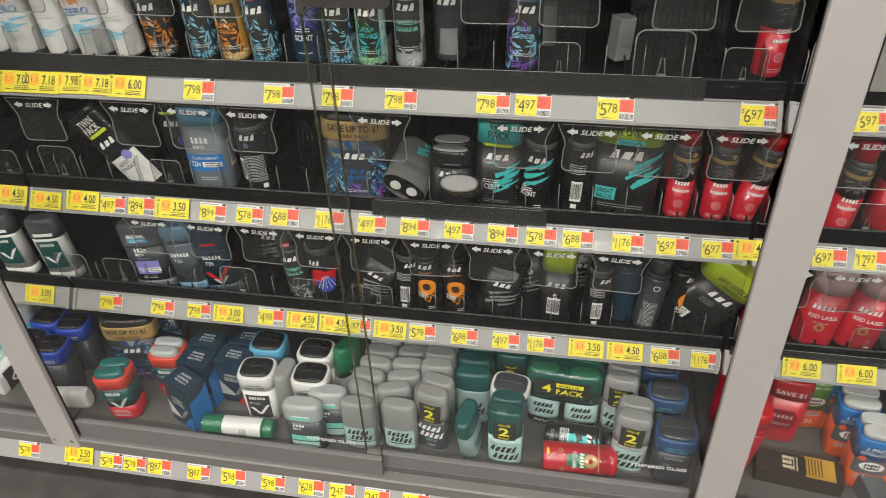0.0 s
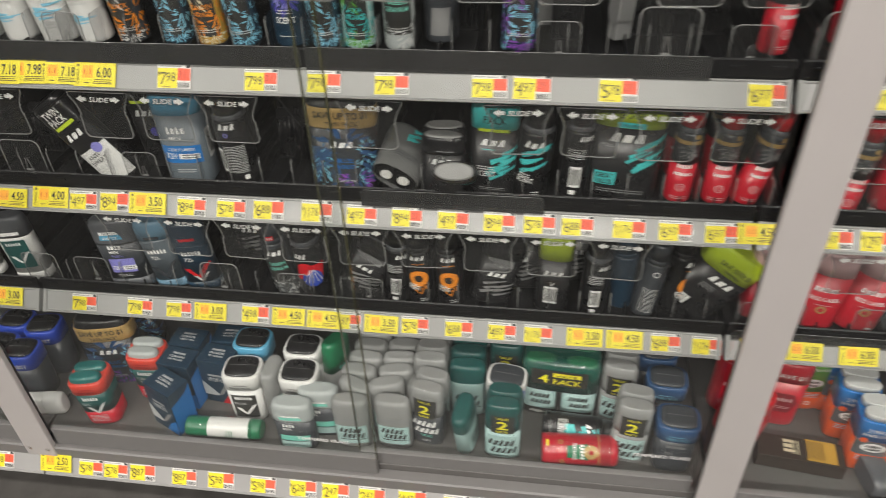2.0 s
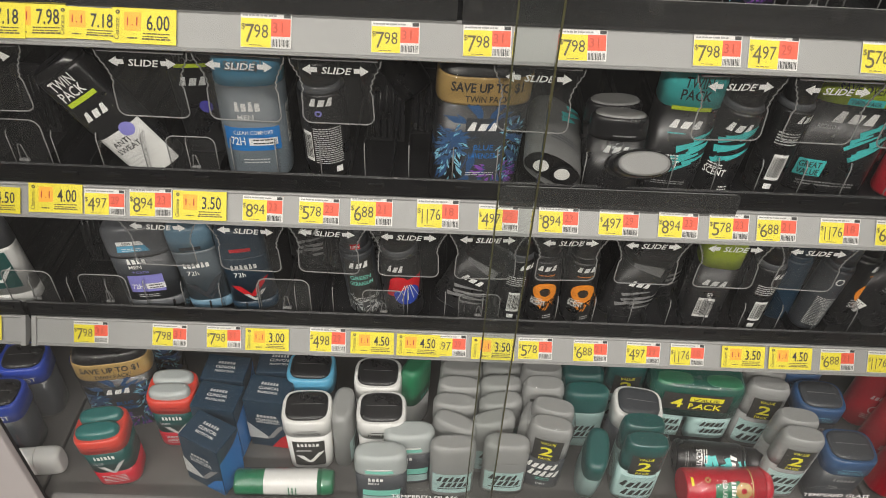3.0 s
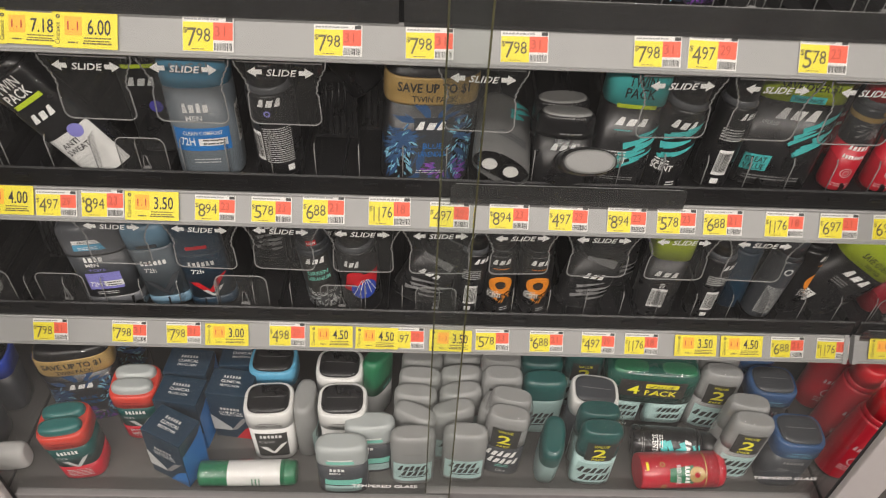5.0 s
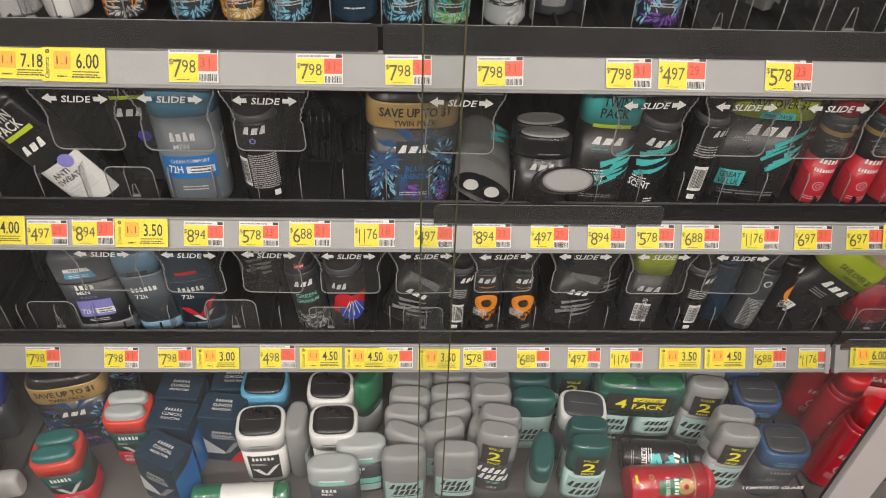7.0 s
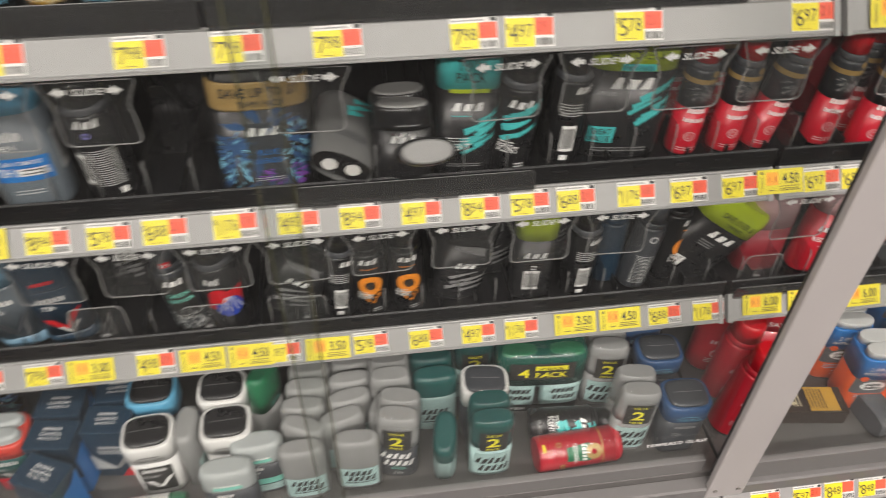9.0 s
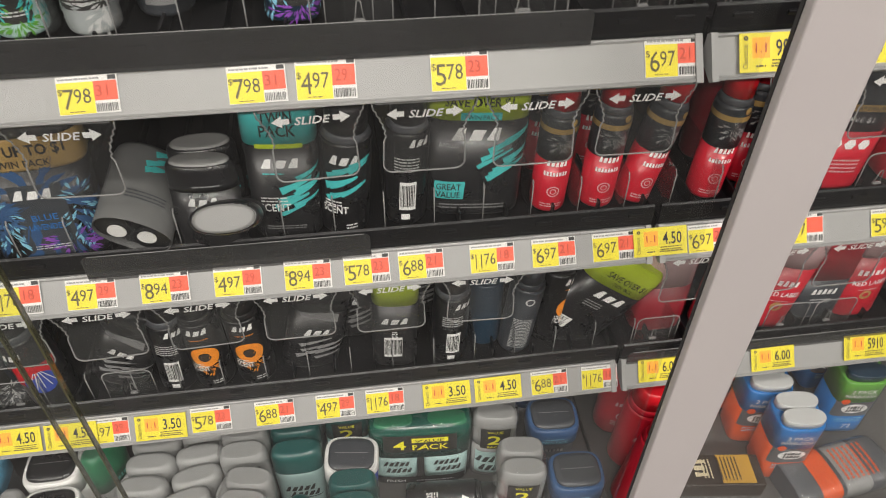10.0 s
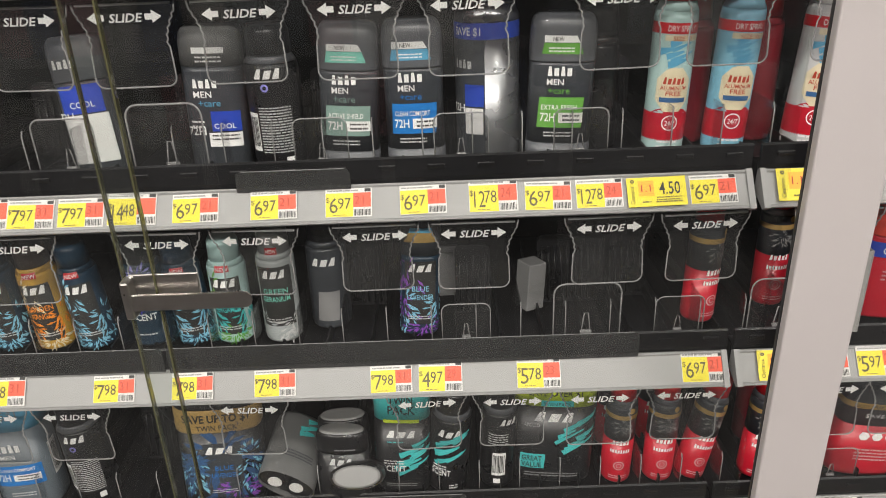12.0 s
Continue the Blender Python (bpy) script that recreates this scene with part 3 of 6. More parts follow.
def price_tag(price, kind, m):
    key = (price, kind)
    if key in TAGS:
        return copy_thing(TAGS[key], m)
    pr = Print(Flat(0.0))
    if kind == "r":
        tag = root("price_tag", "yellow, white and red paper price tag on the rail", "price tag", "price tags")
        card = part("card", box(0, 0.0525, -0.0006, 0, 0, 0.0375), M["paper"], tag)
        pr.rect("yellow_field", M["yellow"], 0.0004, 0.0315, 0.0004, 0.0315, 0.0008, 1, 1)
        pr.rect("red_field", M["redtag"], 0.0315, 0.0515, 0.0125, 0.0315, 0.0008, 1, 1)
        n = len(price)
        if n == 3:
            pr.text(M["tagink"], price[0], 0.0092, 0.0055, 0.0205, 0.0012, bold=0.0, width=0.0095)
            pr.text(M["tagink"], price[1:], 0.0214, 0.0105, 0.0150, 0.0012, bold=0.0, width=0.0145)
        else:
            pr.text(M["tagink"], price[:2], 0.0100, 0.0055, 0.0200, 0.0012, bold=0.0, width=0.0075 if price[:2] == "11" else 0.0120)
            pr.text(M["tagink"], price[2:], 0.0230, 0.0105, 0.0150, 0.0012, bold=0.0, width=0.0130)
        pr.text(M["tagink"], "$", 0.0028, 0.0195, 0.0065, 0.0012, bold=0.0)
        if price in UNIT:
            pr.text(M["redink"], UNIT[price], 0.0395, 0.0165, 0.0115, 0.0012, bold=0.0, width=0.0105)
        pr.lines(M["dim"], 0.020, 0.0335, 0.036, 1, 0.0045, 0.0010, seed=len(price))
        pr.rect("code_block", M["ink"], 0.0445, 0.0515, 0.0325, 0.0368, 0.0010, 1, 1)
        pr.lines(M["tagink"], 0.016, 0.0022, 0.014, 1, 0.0020, 0.0012, seed=5)
        rnd, x = random.Random(int(price)), 0.0325
        while x < 0.0510:
            b = rnd.uniform(0.0004, 0.0011)
            pr.rect("barcode", M["ink"], x, x + b, 0.0015, 0.0095, 0.0010, 1, 1)
            x += b + rnd.uniform(0.0004, 0.0010)
    else:
        tag = root("price_tag", "all-yellow clearance price tag with an orange square", "price tag", "price tags")
        card = part("card", box(0, 0.066, -0.0006, 0, 0, 0.038), M["yellow"], tag)
        pr.rect("orange_field", M["orange"], 0.0125, 0.0300, 0.0135, 0.0335, 0.0008, 1, 1)
        pr.text(M["redink"], "1.1", 0.021, 0.0190, 0.0095, 0.0012, bold=0.0)
        pr.text(M["ink"], price, 0.0475, 0.0150, 0.0165, 0.0012, bold=0.012, width=0.0235)
        pr.text(M["tagink"], "Clearance", 0.0078, 0.0150, 0.0050, 0.0012, bold=0.0, width=0.0230, turn=90)
        pr.lines(M["tagink"], 0.046, 0.0105, 0.028, 2, 0.0032, 0.0012, seed=7)
        pr.lines(M["tagink"], 0.021, 0.0050, 0.010, 1, 0.0040, 0.0012, seed=8)
        pr.disc("spark", M["tagink"], 0.0062, 0.0330, 0.0008, 0.0024, 0.0012, 8)
        pr.lines(M["tagink"], 0.046, 0.0045, 0.030, 1, 0.0040, 0.0012, seed=9)
    pr.flush(tag)
    tag.matrix_basis = m
    TAGS[key] = tag
    return tag


TAG_ROWS = {
    "a": "-0.636 7.00 -0.591 7.18 -0.551 7.98 -0.497 7.18 -0.444 6.00 -0.318 798 -0.189 798 -0.098 798 -0.003 798 0.131 798 0.186 497 0.299 578 0.488 697 0.574 98.0 0.631 697 0.688 597",
    "b": "-0.740 4.50 -0.669 4.50 -0.599 4.00 -0.534 497 -0.481 894 -0.429 3.50 -0.348 894 -0.281 578 -0.220 688 -0.141 1176 -0.068 497 0.004 894 0.076 497 0.147 894 0.208 578 0.265 688 0.341 1176 0.408 697 0.475 697 0.520 4.50 0.583 697 0.633 697 0.691 1297 0.798 597",
    "c": "-0.776 3.00 -0.614 798 -0.506 798 -0.430 798 -0.376 3.00 -0.287 498 -0.230 4.50 -0.166 4.50 -0.117 497 -0.062 3.50 0.004 578 0.081 688 0.155 497 0.217 1176 0.289 3.50 0.355 4.50 0.429 688 0.495 1176 0.571 6.00 0.641 6.00 0.727 6.00 0.858 5910",
    "z": "-0.278 797 -0.228 797 -0.176 797 -0.124 1448 -0.057 697 0.024 697 0.101 697 0.178 697 0.249 1278 0.306 697 0.359 1278 0.411 4.50 0.476 697 0.564 1.15",
    "base": "-0.788 578 -0.683 2.50 -0.606 578 -0.555 578 -0.503 887 -0.419 887 -0.349 598 -0.267 598 -0.192 628 -0.131 247 -0.063 247 0.010 447 0.091 247 0.154 147 0.592 597 0.661 597 0.714 848 0.771 848",
}
TAG_SIZE = Matrix.Diagonal((0.955, 1.0, 0.90, 1.0))
rnd = random.Random(4)
for key, line in TAG_ROWS.items():
    words = line.split()
    for i, (x, price) in enumerate(zip(words[::2], words[1::2])):
        kind = "c" if "." in price or price == "5910" else "r"
        out = 0.0004 + 0.0022 * (kind == "c") + 0.0007 * (i % 2)
        tilt = rnd.uniform(-1.2, 1.2) + (4.0 if (key, price, x) == ("c", "798", "-0.432") else 0.0)
        lift = rnd.uniform(-0.002, 0.002) if kind == "c" else 0.0
        y, z = tilted(-0.1672, 0.114, [(lift, out)])[0] if key == "base" else tilted(0.0, RAILS[key], [(lift, out)])[0]
        price_tag(price, kind, pose(float(x), y, z, -RAIL_TILT, tilt, 0) @ TAG_SIZE)


# ---- clear security flaps and front stops ----
def arc_pts(cx, cz, r, a0, a1, n=5):
    return [(cx + r * math.cos(radians(a0 + (a1 - a0) * i / n)), cz + r * math.sin(radians(a0 + (a1 - a0) * i / n))) for i in range(n + 1)]


def notch(n=9):
    """One side of the flap: a beaded inward notch, from the top corner down."""
    pts = [(0.0475, 0.013), (0.0462, 0.004)]
    for i in range(n):
        t = i / (n - 1)
        x = 0.0445 - 0.0085 * math.sin(t * math.pi * 0.5) + (0.0009 if i % 2 else -0.0009)
        pts.append((x, 0.002 - 0.026 * t))
    return pts + [(0.0375, -0.029)]


side = notch() + arc_pts(0.0295, -0.0565, 0.009, 0, -90)
outline = side + [(-x, z) for x, z in side[::-1]]
FLAPS = {
    "z": [-0.478, -0.372, -0.272, -0.169, -0.069, 0.038, 0.146, 0.252, 0.397, 0.500, 0.62, 0.72],
    "a": [-0.550, -0.448, -0.343, -0.239, -0.084, 0.020, 0.148, 0.253, 0.397, 0.499, 0.640, 0.742],
    "b": [-0.597, -0.427, -0.328, -0.228, -0.017, 0.194, 0.295, 0.398, 0.500, 0.668, 0.762, 0.862],
    "c": [-0.460, -0.352, -0.252, -0.151, -0.053, 0.050, 0.153, 0.255, 0.358, 0.612, 0.710, 0.808],
}
TEXT_Z = {"z": 1.260, "a": 1.028, "b": 0.810, "c": 0.587}
first = None
rnd = random.Random(9)
for key, xs in FLAPS.items():
    for x in xs:
        m = pose(x, 0.016 + rnd.uniform(-0.001, 0.001), TEXT_Z[key], rnd.uniform(-2, 1), rnd.uniform(-0.8, 0.8), rnd.uniform(-2, 2))
        if first is None:
            first = flap = root("security_flap", "clear plastic sliding security flap hanging under a shelf", "security flap", "security flaps")
            p = part("panel", plate(outline, 0.0016), M["flap"], flap)
            p.visible_shadow = False
            part("rim", tube([(a, 0.0008, b) for a, b in outline], 0.0009), M["rim"], flap)
            part("ridge", box(-0.044, 0.044, -0.0006, 0.0022, 0.0105, 0.0125), M["rim"], flap)
            pr = Print(Flat(0.0))
            pr.text(M["white"], "SLIDE", 0.0, -0.0045, 0.0078, 0.0006, shear=0.25, bold=0.025, width=0.032)
            for s in (-1, 1):
                pr.quad("arrow", M["white"], ((s * 0.019, -0.003), (s * 0.0255, -0.003), (s * 0.0255, 0.0025), (s * 0.019, 0.0025)), 1, 1, 0.0006)
                pr.quad("arrow", M["white"], ((s * 0.0255, -0.0062), (s * 0.0345, -0.0003), (s * 0.0345, -0.0001), (s * 0.0255, 0.0058)), 1, 1, 0.0006)
            pr.flush(p)
            flap.matrix_basis = m
        else:
            copy_thing(first, m)

stop_out = [(0.0275, 0.0)] + arc_pts(0.0185, 0.036, 0.009, 0, 90) + [(-x, z) for x, z in arc_pts(0.0185, 0.036, 0.009, 0, 90)[::-1]] + [(-0.0275, 0.0)]
STOPS = {
    "b": [(-0.71, 1), (-0.60, 1.3), (-0.400, 1), (0.700, 1), (0.800, 1)],
    "c": [(-0.66, 1.25), (-0.318, 1.3), (-0.055, 1), (-0.56, 1.2), (0.590, 1), (0.765, 1), (0.83, 1), (-0.185, 1)],
    "a": [(0.243, 1), (0.380, 1.45), (0.485, 1), (0.600, 1.4), (-0.45, 1)],
    "z": [(0.243, 1), (0.365, 1), (-0.055, 1.45), (0.10, 1), (-0.16, 1.2)],
}
first = None
for key, xs in STOPS.items():
    for x, k in xs:
        m = pose(x, 0.0258, RAILS[key] + 0.0525)
        if first is None:
            first = stop = root("front_stop", "clear rounded plastic front stop on a shelf tray", "front stop", "front stops")
            p = part("panel", plate(stop_out, 0.0015), M["flap"], stop)
            p.visible_shadow = False
            part("rim", tube([(a, 0.0007, b) for a, b in stop_out], 0.0008), M["rim"], stop)
            part("pusher_clip", tube([(-0.004, 0.004, 0.0), (-0.0015, 0.004, 0.018), (0.0015, 0.004, 0.018), (0.004, 0.004, 0.0)], 0.0007), M["rim"], stop)
            part("pusher_tab", box(-0.005, 0.005, 0.002, 0.006, 0.0, 0.003, 0.001), M["rim"], stop)
            stop.matrix_basis = m
        else:
            copy_thing(first, m @ Matrix.Diagonal((1 if k < 1.1 else 0.95 * k, 1, k, 1)))

# black spring paddles standing in the emptied tray slots
first = None
PADDLES = {"a": [(0.255, 0.12), (0.360, 0.14), (0.402, 0.14), (0.120, 0.15), (0.455, 0.15)], "b": [(-0.185, 0.13), (-0.620, 0.12), (-0.560, 0.14), (-0.130, 0.15)],
           "c": [(-0.260, 0.13), (-0.610, 0.13), (0.205, 0.13), (-0.575, 0.14), (0.600, 0.14)], "z": [(-0.060, 0.14), (-0.215, 0.12), (0.095, 0.15), (0.420, 0.15)]}
for key, xs in PADDLES.items():
    for x, y in xs:
        m = pose(x, y, RAILS[key] + 0.0345, -6, 0, 0)
        if first is None:
            first = pad = root("spring_paddle", "glossy black ribbed plastic pusher paddle in a tray", "pusher", "pusher paddles")
            part("plate", plate([(-0.022, 0.0), (0.022, 0.0)] + arc_pts(0.014, 0.082, 0.008, 0, 90, 4) + arc_pts(-0.014, 0.082, 0.008, 90, 180, 4), 0.004), M["black"], pad)
            for i in range(5):
                part("rib", tube([(-0.016 + 0.008 * i, -0.001, 0.006), (-0.016 + 0.008 * i, -0.0015, 0.045), (-0.016 + 0.008 * i, -0.001, 0.076)], 0.0016), M["black"], pad)
            part("carriage", box(-0.012, 0.012, 0.004, 0.030, 0.0, 0.016, 0.002), M["black"], pad)
            pad.matrix_basis = m
        else:
            copy_thing(first, m)

# slim clear dividers that stand between the products
first = None
for key in ("c", "b", "a", "z"):
    for i in range(27):
        x = -0.66 + 0.0508 * i
        m = pose(x, 0.0275, RAILS[key] + 0.047)
        if first is None:
            first = div = root("tray_divider", "thin clear plastic divider on a shelf tray", "divider", "tray dividers")
            p = part("sheet", plate([(-0.0007, 0), (0.0007, 0), (0.0007, 0.048), (-0.0007, 0.048)], 0.22), M["flap"], div)
            p.visible_shadow = False
            part("front_bead", tube([(0, 0, 0), (0, 0, 0.042), (0, 0.004, 0.048)], 0.0008), M["rim"], div)
            div.matrix_basis = m
        else:
            copy_thing(first, m)

for key, x0, x1, z0, z1 in (("b", -0.044, 0.238, 0.638, 0.670), ("a", -0.655, -0.105, 0.868, 0.898), ("a", -0.1, 0.439, 0.866, 0.898), ("z", 0.010, 0.128, 1.082, 1.104), ("c", 0.556, 0.95, 0.402, 0.428)):
    st = root("smoked_strip", "smoked translucent plastic strip along a shelf front", "plastic strip", "smoked strips")
    o = [(x0, z0), (x1, z0)] + arc_pts(x1 - 0.006, z1 - 0.006, 0.006, 0, 90, 3) + arc_pts(x0 + 0.006, z1 - 0.006, 0.006, 90, 180, 3)
    p = part("strip", plate(o, 0.0016, 0.0158), M["smoke"], st)
    part("top_bead", tube([(x0 + 0.006, 0.0166, z1), (x1 - 0.006, 0.0166, z1)], 0.0006), M["rim"], st)

# ratchet lock across the two sliding panes
lock = root("ratchet_lock", "steel ratchet showcase lock on the glass doors", "lock", m=pose(0, -0.146, 1.043))
bar_pts = [(-0.046, -0.008)] + arc_pts(0.049, -0.0005, 0.0075, -90, 90, 6)
teeth = []
x = 0.046
while x > -0.044:
    teeth += [(x, 0.0075), (x - 0.0008, 0.0058)]
    x -= 0.0024
part("ratchet_bar", plate(bar_pts + teeth + [(-0.046, 0.007)], 0.0025), M["steel"], lock)
part("hook", box(-0.054, -0.046, -0.002, 0.014, -0.016, 0.020, 0.002), M["steel"], lock)
part("back_plate", box(-0.050, 0.010, 0.0105, 0.0125, -0.004, 0.022, 0.001), M["steel"], lock)

# ---- goods: one function for each kind ----
SHOULDER = ((0, 0.93, 0.93), (0.02, 1, 1), (0.66, 1, 1), (0.70, 1.0, 1.0), (0.90, 0.985, 0.97), (0.945, 0.955, 0.92), (0.972, 0.90, 0.84), (0.988, 0.83, 0.74), (0.996, 0.77, 0.65), (1, 0.70, 0.56))
CANPROF = ((0, 0.90, 0.90), (0.015, 0.97, 0.97), (0.04, 1, 1), (0.72, 1, 1), (0.755, 0.97, 0.97), (0.79, 0.84, 0.84), (0.80, 0.82, 0.82), (0.96, 0.80, 0.80), (1, 0.70, 0.70))
STRAIGHT = ((0, 0.92, 0.92), (0.02, 0.99, 0.99), (0.05, 1, 1), (0.90, 1, 1), (0.95, 0.97, 0.97), (0.985, 0.90, 0.90), (1, 0.80, 0.80))


def stick(label, w, d, h, body, cap, deco=None, base=None, split=0.68, n=2.8, group="", name="deodorant_stick"):
    """An upright deodorant stick: oval body, domed cap and a turning base."""
    ob = root(name, label, "deodorant", group)
    f = Form(w, d, h, n, SHOULDER)
    lo = 0.13 * h if base else 0.0
    wall = part("body", f.skin(lo, split * h, -0.0006), body, ob)
    if base:
        part("base", f.skin(0, lo - 0.0005), base, ob)
    part("cap", f.skin(split * h + 0.0008, h), cap, ob)
    if deco:
        p = Print(f)
        deco(p, h)
        p.flush(wall)
    return ob


def can(label, r, h, body, cap, deco=None, neck=None, group="", name="body_spray_can", upper=None):
    """An aerosol can: rolled foot, straight wall, shoulder and cap."""
    ob = root(name, label, "spray can", group)
    f = Form(2 * r, 2 * r, h, 2.0, CANPROF)
    top = upper[0] if upper else 0.755
    wall = part("body", f.skin(0, top * h), body, ob)
    if upper:
        part("upper_wall", f.skin(top * h + 0.0002, 0.755 * h), upper[1], ob)
    part("shoulder", f.skin(0.755 * h + 0.0003, 0.80 * h), neck or body, ob)
    part("cap", f.skin(0.80 * h + 0.0005, h), cap, ob)
    if deco:
        p = Print(f)
        deco(p, h)
        p.flush(wall)
    return ob


def pack(label, w, d, h, body, band, deco=None, split=0.72, n=3.4, group="", name="twin_pack", profile=STRAIGHT):
    """Two items shrunk together in a printed sleeve with a coloured upper band."""
    ob = root(name, label, "twin pack", group)
    f = Form(w, d, h, n, profile)
    wall = part("sleeve", f.skin(0, split * h), body, ob)
    part("band", f.skin(split * h + 0.0003, h, 0.0004), band, ob)
    part("wrap", f.skin(0.001, h * 0.998, 0.0018), M["wrap"], ob, "clear shrink wrap").visible_shadow = False
    if deco:
        p = Print(f)
        deco(p, h)
        p.flush(wall)
    return ob


def collar_pack(label, w, d, h, body, collar, cap, deco=None, group="", foot=None, dome=0.0):
    """Two sticks held by a moulded collar, the dark caps showing in its open top."""
    ob = root("twin_pack", label, "twin pack", group)
    f = Form(w, d, h, 3.6, ((0, 0.86, 0.86), (0.03, 0.90, 0.9), (0.70, 0.96, 0.96), (0.705, 1, 1), (0.93 - dome, 1, 1), (0.965 - dome, 0.95, 0.94), (0.97 - dome, 0.88, 0.86), (1, 0.8, 0.78)))
    lo = 0.30 * h if foot else 0.0
    if foot:
        part("foot", f.skin(0, lo), foot, ob)
    wall = part("body", f.skin(lo + 0.0002 if foot else 0, 0.70 * h), body, ob)
    part("collar", f.skin(0.702 * h, (0.967 - dome) * h), collar, ob)
    g = Form(w * 0.84, d * 0.82, h, 3.6, ((0, 1, 1), (0.968 - dome, 1, 1), (0.985 - dome * 0.4, 0.99, 0.98), (0.998 - dome * 0.1, 0.92, 0.9), (1.012, 0.75, 0.7)))
    if dome:
        half = Form(w * 0.84, d * 0.43, h, 2.6, ((0, 1, 1), (0.968 - dome, 1, 1), (0.985 - dome * 0.4, 0.99, 0.97), (0.996 - dome * 0.2, 0.95, 0.88), (1.006 - dome * 0.1, 0.88, 0.72), (1.012, 0.76, 0.50)))
        for y in (-0.2, 0.2):
            bm = half.skin((0.90 - dome) * h, 1.012 * h)
            bmesh.ops.translate(bm, vec=(0, y * d, 0), verts=bm.verts)
            part("cap", bm, cap, ob)
    else:
        part("cap", g.skin((0.968 - dome) * h, 1.012 * h), cap, ob)
        t = Print(Top(h * 1.0125))
        t.rect("cap_seam", M["dim"], -w * 0.30, w * 0.30, -0.0006, 0.0002, 0.0002, 1, 1)
        t.flush(ob)
    if deco:
        p = Print(f)
        deco(p, h)
        p.flush(wall)
    return ob


def carton(label, w, d, h, body, deco, group="", name="carton"):
    ob = root(name, label, "box", group)
    wall = part("carton", box(-w / 2, w / 2, -d / 2, d / 2, 0, h, 0.0012), body, ob)
    for form, f in deco:
        p = Print(form)
        f(p, h)
        p.flush(wall)
    return ob


DECK_SIZE = 1.03


def put(ob, *spots):
    """Stand the thing at the first spot and copies of it at the others: x, y, z, rx, ry, rz and a spin about its own axis."""
    def at(s):
        size = DECK_SIZE if s[2] < 0.3 else 1.0
        return pose(*s[:6]) @ Matrix.Rotation(radians(s[6] if len(s) > 6 else 0), 4, "Z") @ Matrix.Scale(size, 4)

    for s in spots[1:]:
        copy_thing(ob, at(s))
    ob.matrix_basis = at(spots[0])
    return ob


W, K = M["white"], M["ink"]

# ---------- deck ----------
Z0 = DECK + 0.0005


def d_green_red(p, h):
    p.text(M["maroon"], "TWIN PACK", 0, 0.745 * h, 0.0045, 0.0010, width=0.030)
    p.lines(M["maroon"], 0, 0.815 * h, 0.024, 1, 0.004)
    p.mark(W, 0.0, 0.57 * h, 0.030, 0.009, 6, 0)
    p.check(M["ltgrey"], 0.003, 0.29 * h, 0.026)
    p.lines(M["ltgrey"], -0.012, 0.50 * h, 0.016, 2, 0.003)
    p.lines(M["ltgrey"], 0, 0.22 * h, 0.036, 5, 0.0038)


put(collar_pack("green and red deodorant twin pack standing on the deck", 0.068, 0.062, 0.118, M["tealdk"], M["redrim"], M["teal"], d_green_red, foot=M["red"], group="green and red twin packs", dome=0.05),
    (-0.572, -0.069, Z0, 0, -3, 8))
put(collar_pack("green and red deodorant twin pack with lilac-grey caps", 0.068, 0.062, 0.118, M["tealdk"], M["redrim"], M["frost"], d_green_red, foot=M["red"], group="green and red twin packs", dome=0.05),
    (-0.500, 0.001, Z0, 0, 1, 4))


def d_clinical(p, h):
    p.mark(M["ltgrey"], 0, 0.66 * h, 0.030, 0.006, 6, 0)
    p.text(W, "CLINICAL", 0, 0.585 * h, 0.0052, width=0.036)
    p.text(W, "PROTECTION", 0, 0.535 * h, 0.0040, width=0.034)
    p.quad("chevron", M["ltgrey"], ((-0.032, 0.02), (-0.004, 0.02), (-0.004, 0.026), (-0.032, 0.058)), 2, 2)
    p.quad("chevron", M["dim"], ((-0.006, 0.020), (0.004, 0.024), (0.028, 0.060), (0.014, 0.052)), 2, 2)


def d_top(p, h):
    p.mark(M["ltgrey"], 0, 0.006, 0.026, 0.005, 6, 0)
    p.text(W, "CLINICAL", 0, -0.002, 0.0050, width=0.030)
    p.text(W, "PROTECTION", 0, -0.009, 0.0038, width=0.028)


def d_blue_side(p, h):
    p.rect("side_panel", M["blue"], -0.022, 0.022, 0.002, h * 0.72)
    p.quad("side_panel", M["blue"], ((-0.022, h * 0.72), (0.022, h * 0.72), (0.022, h * 0.95), (0.010, h * 0.80)), 2, 2)


def d_blue_front(p, h):
    d_clinical(p, h)
    p.quad("corner_panel", M["blue"], ((0.0, 0.001), (0.0325, 0.001), (0.0325, 0.042), (0.018, 0.030)), 2, 2)


def d_red_front(p, h):
    d_clinical(p, h)
    p.quad("corner_panel", M["redcap"], ((0.0, 0.001), (0.0325, 0.001), (0.0325, 0.042), (0.016, 0.026)), 2, 2)


put(carton("navy clinical deodorant carton with blue side panels", 0.064, 0.046, 0.110, M["navy"], ((Flat(0.023), d_blue_front), (Top(0.110), d_top), (Flat(0.032, 90), d_blue_side)), group="navy cartons"),
    (-0.431, -0.073, Z0, 0, 3, -24), (-0.427, -0.015, Z0, 0, 0, -8), (-0.427, 0.038, Z0, 0, 0, -4))
put(carton("navy clinical deodorant carton with a red corner", 0.064, 0.046, 0.110, M["navy"], ((Flat(0.023), d_red_front), (Top(0.110), d_top), (Flat(0.032, 90), d_blue_side)), group="navy cartons"),
    (-0.355, 0.001, Z0, 0, 0, -6), (-0.348, 0.055, Z0, 0, 0, 0))


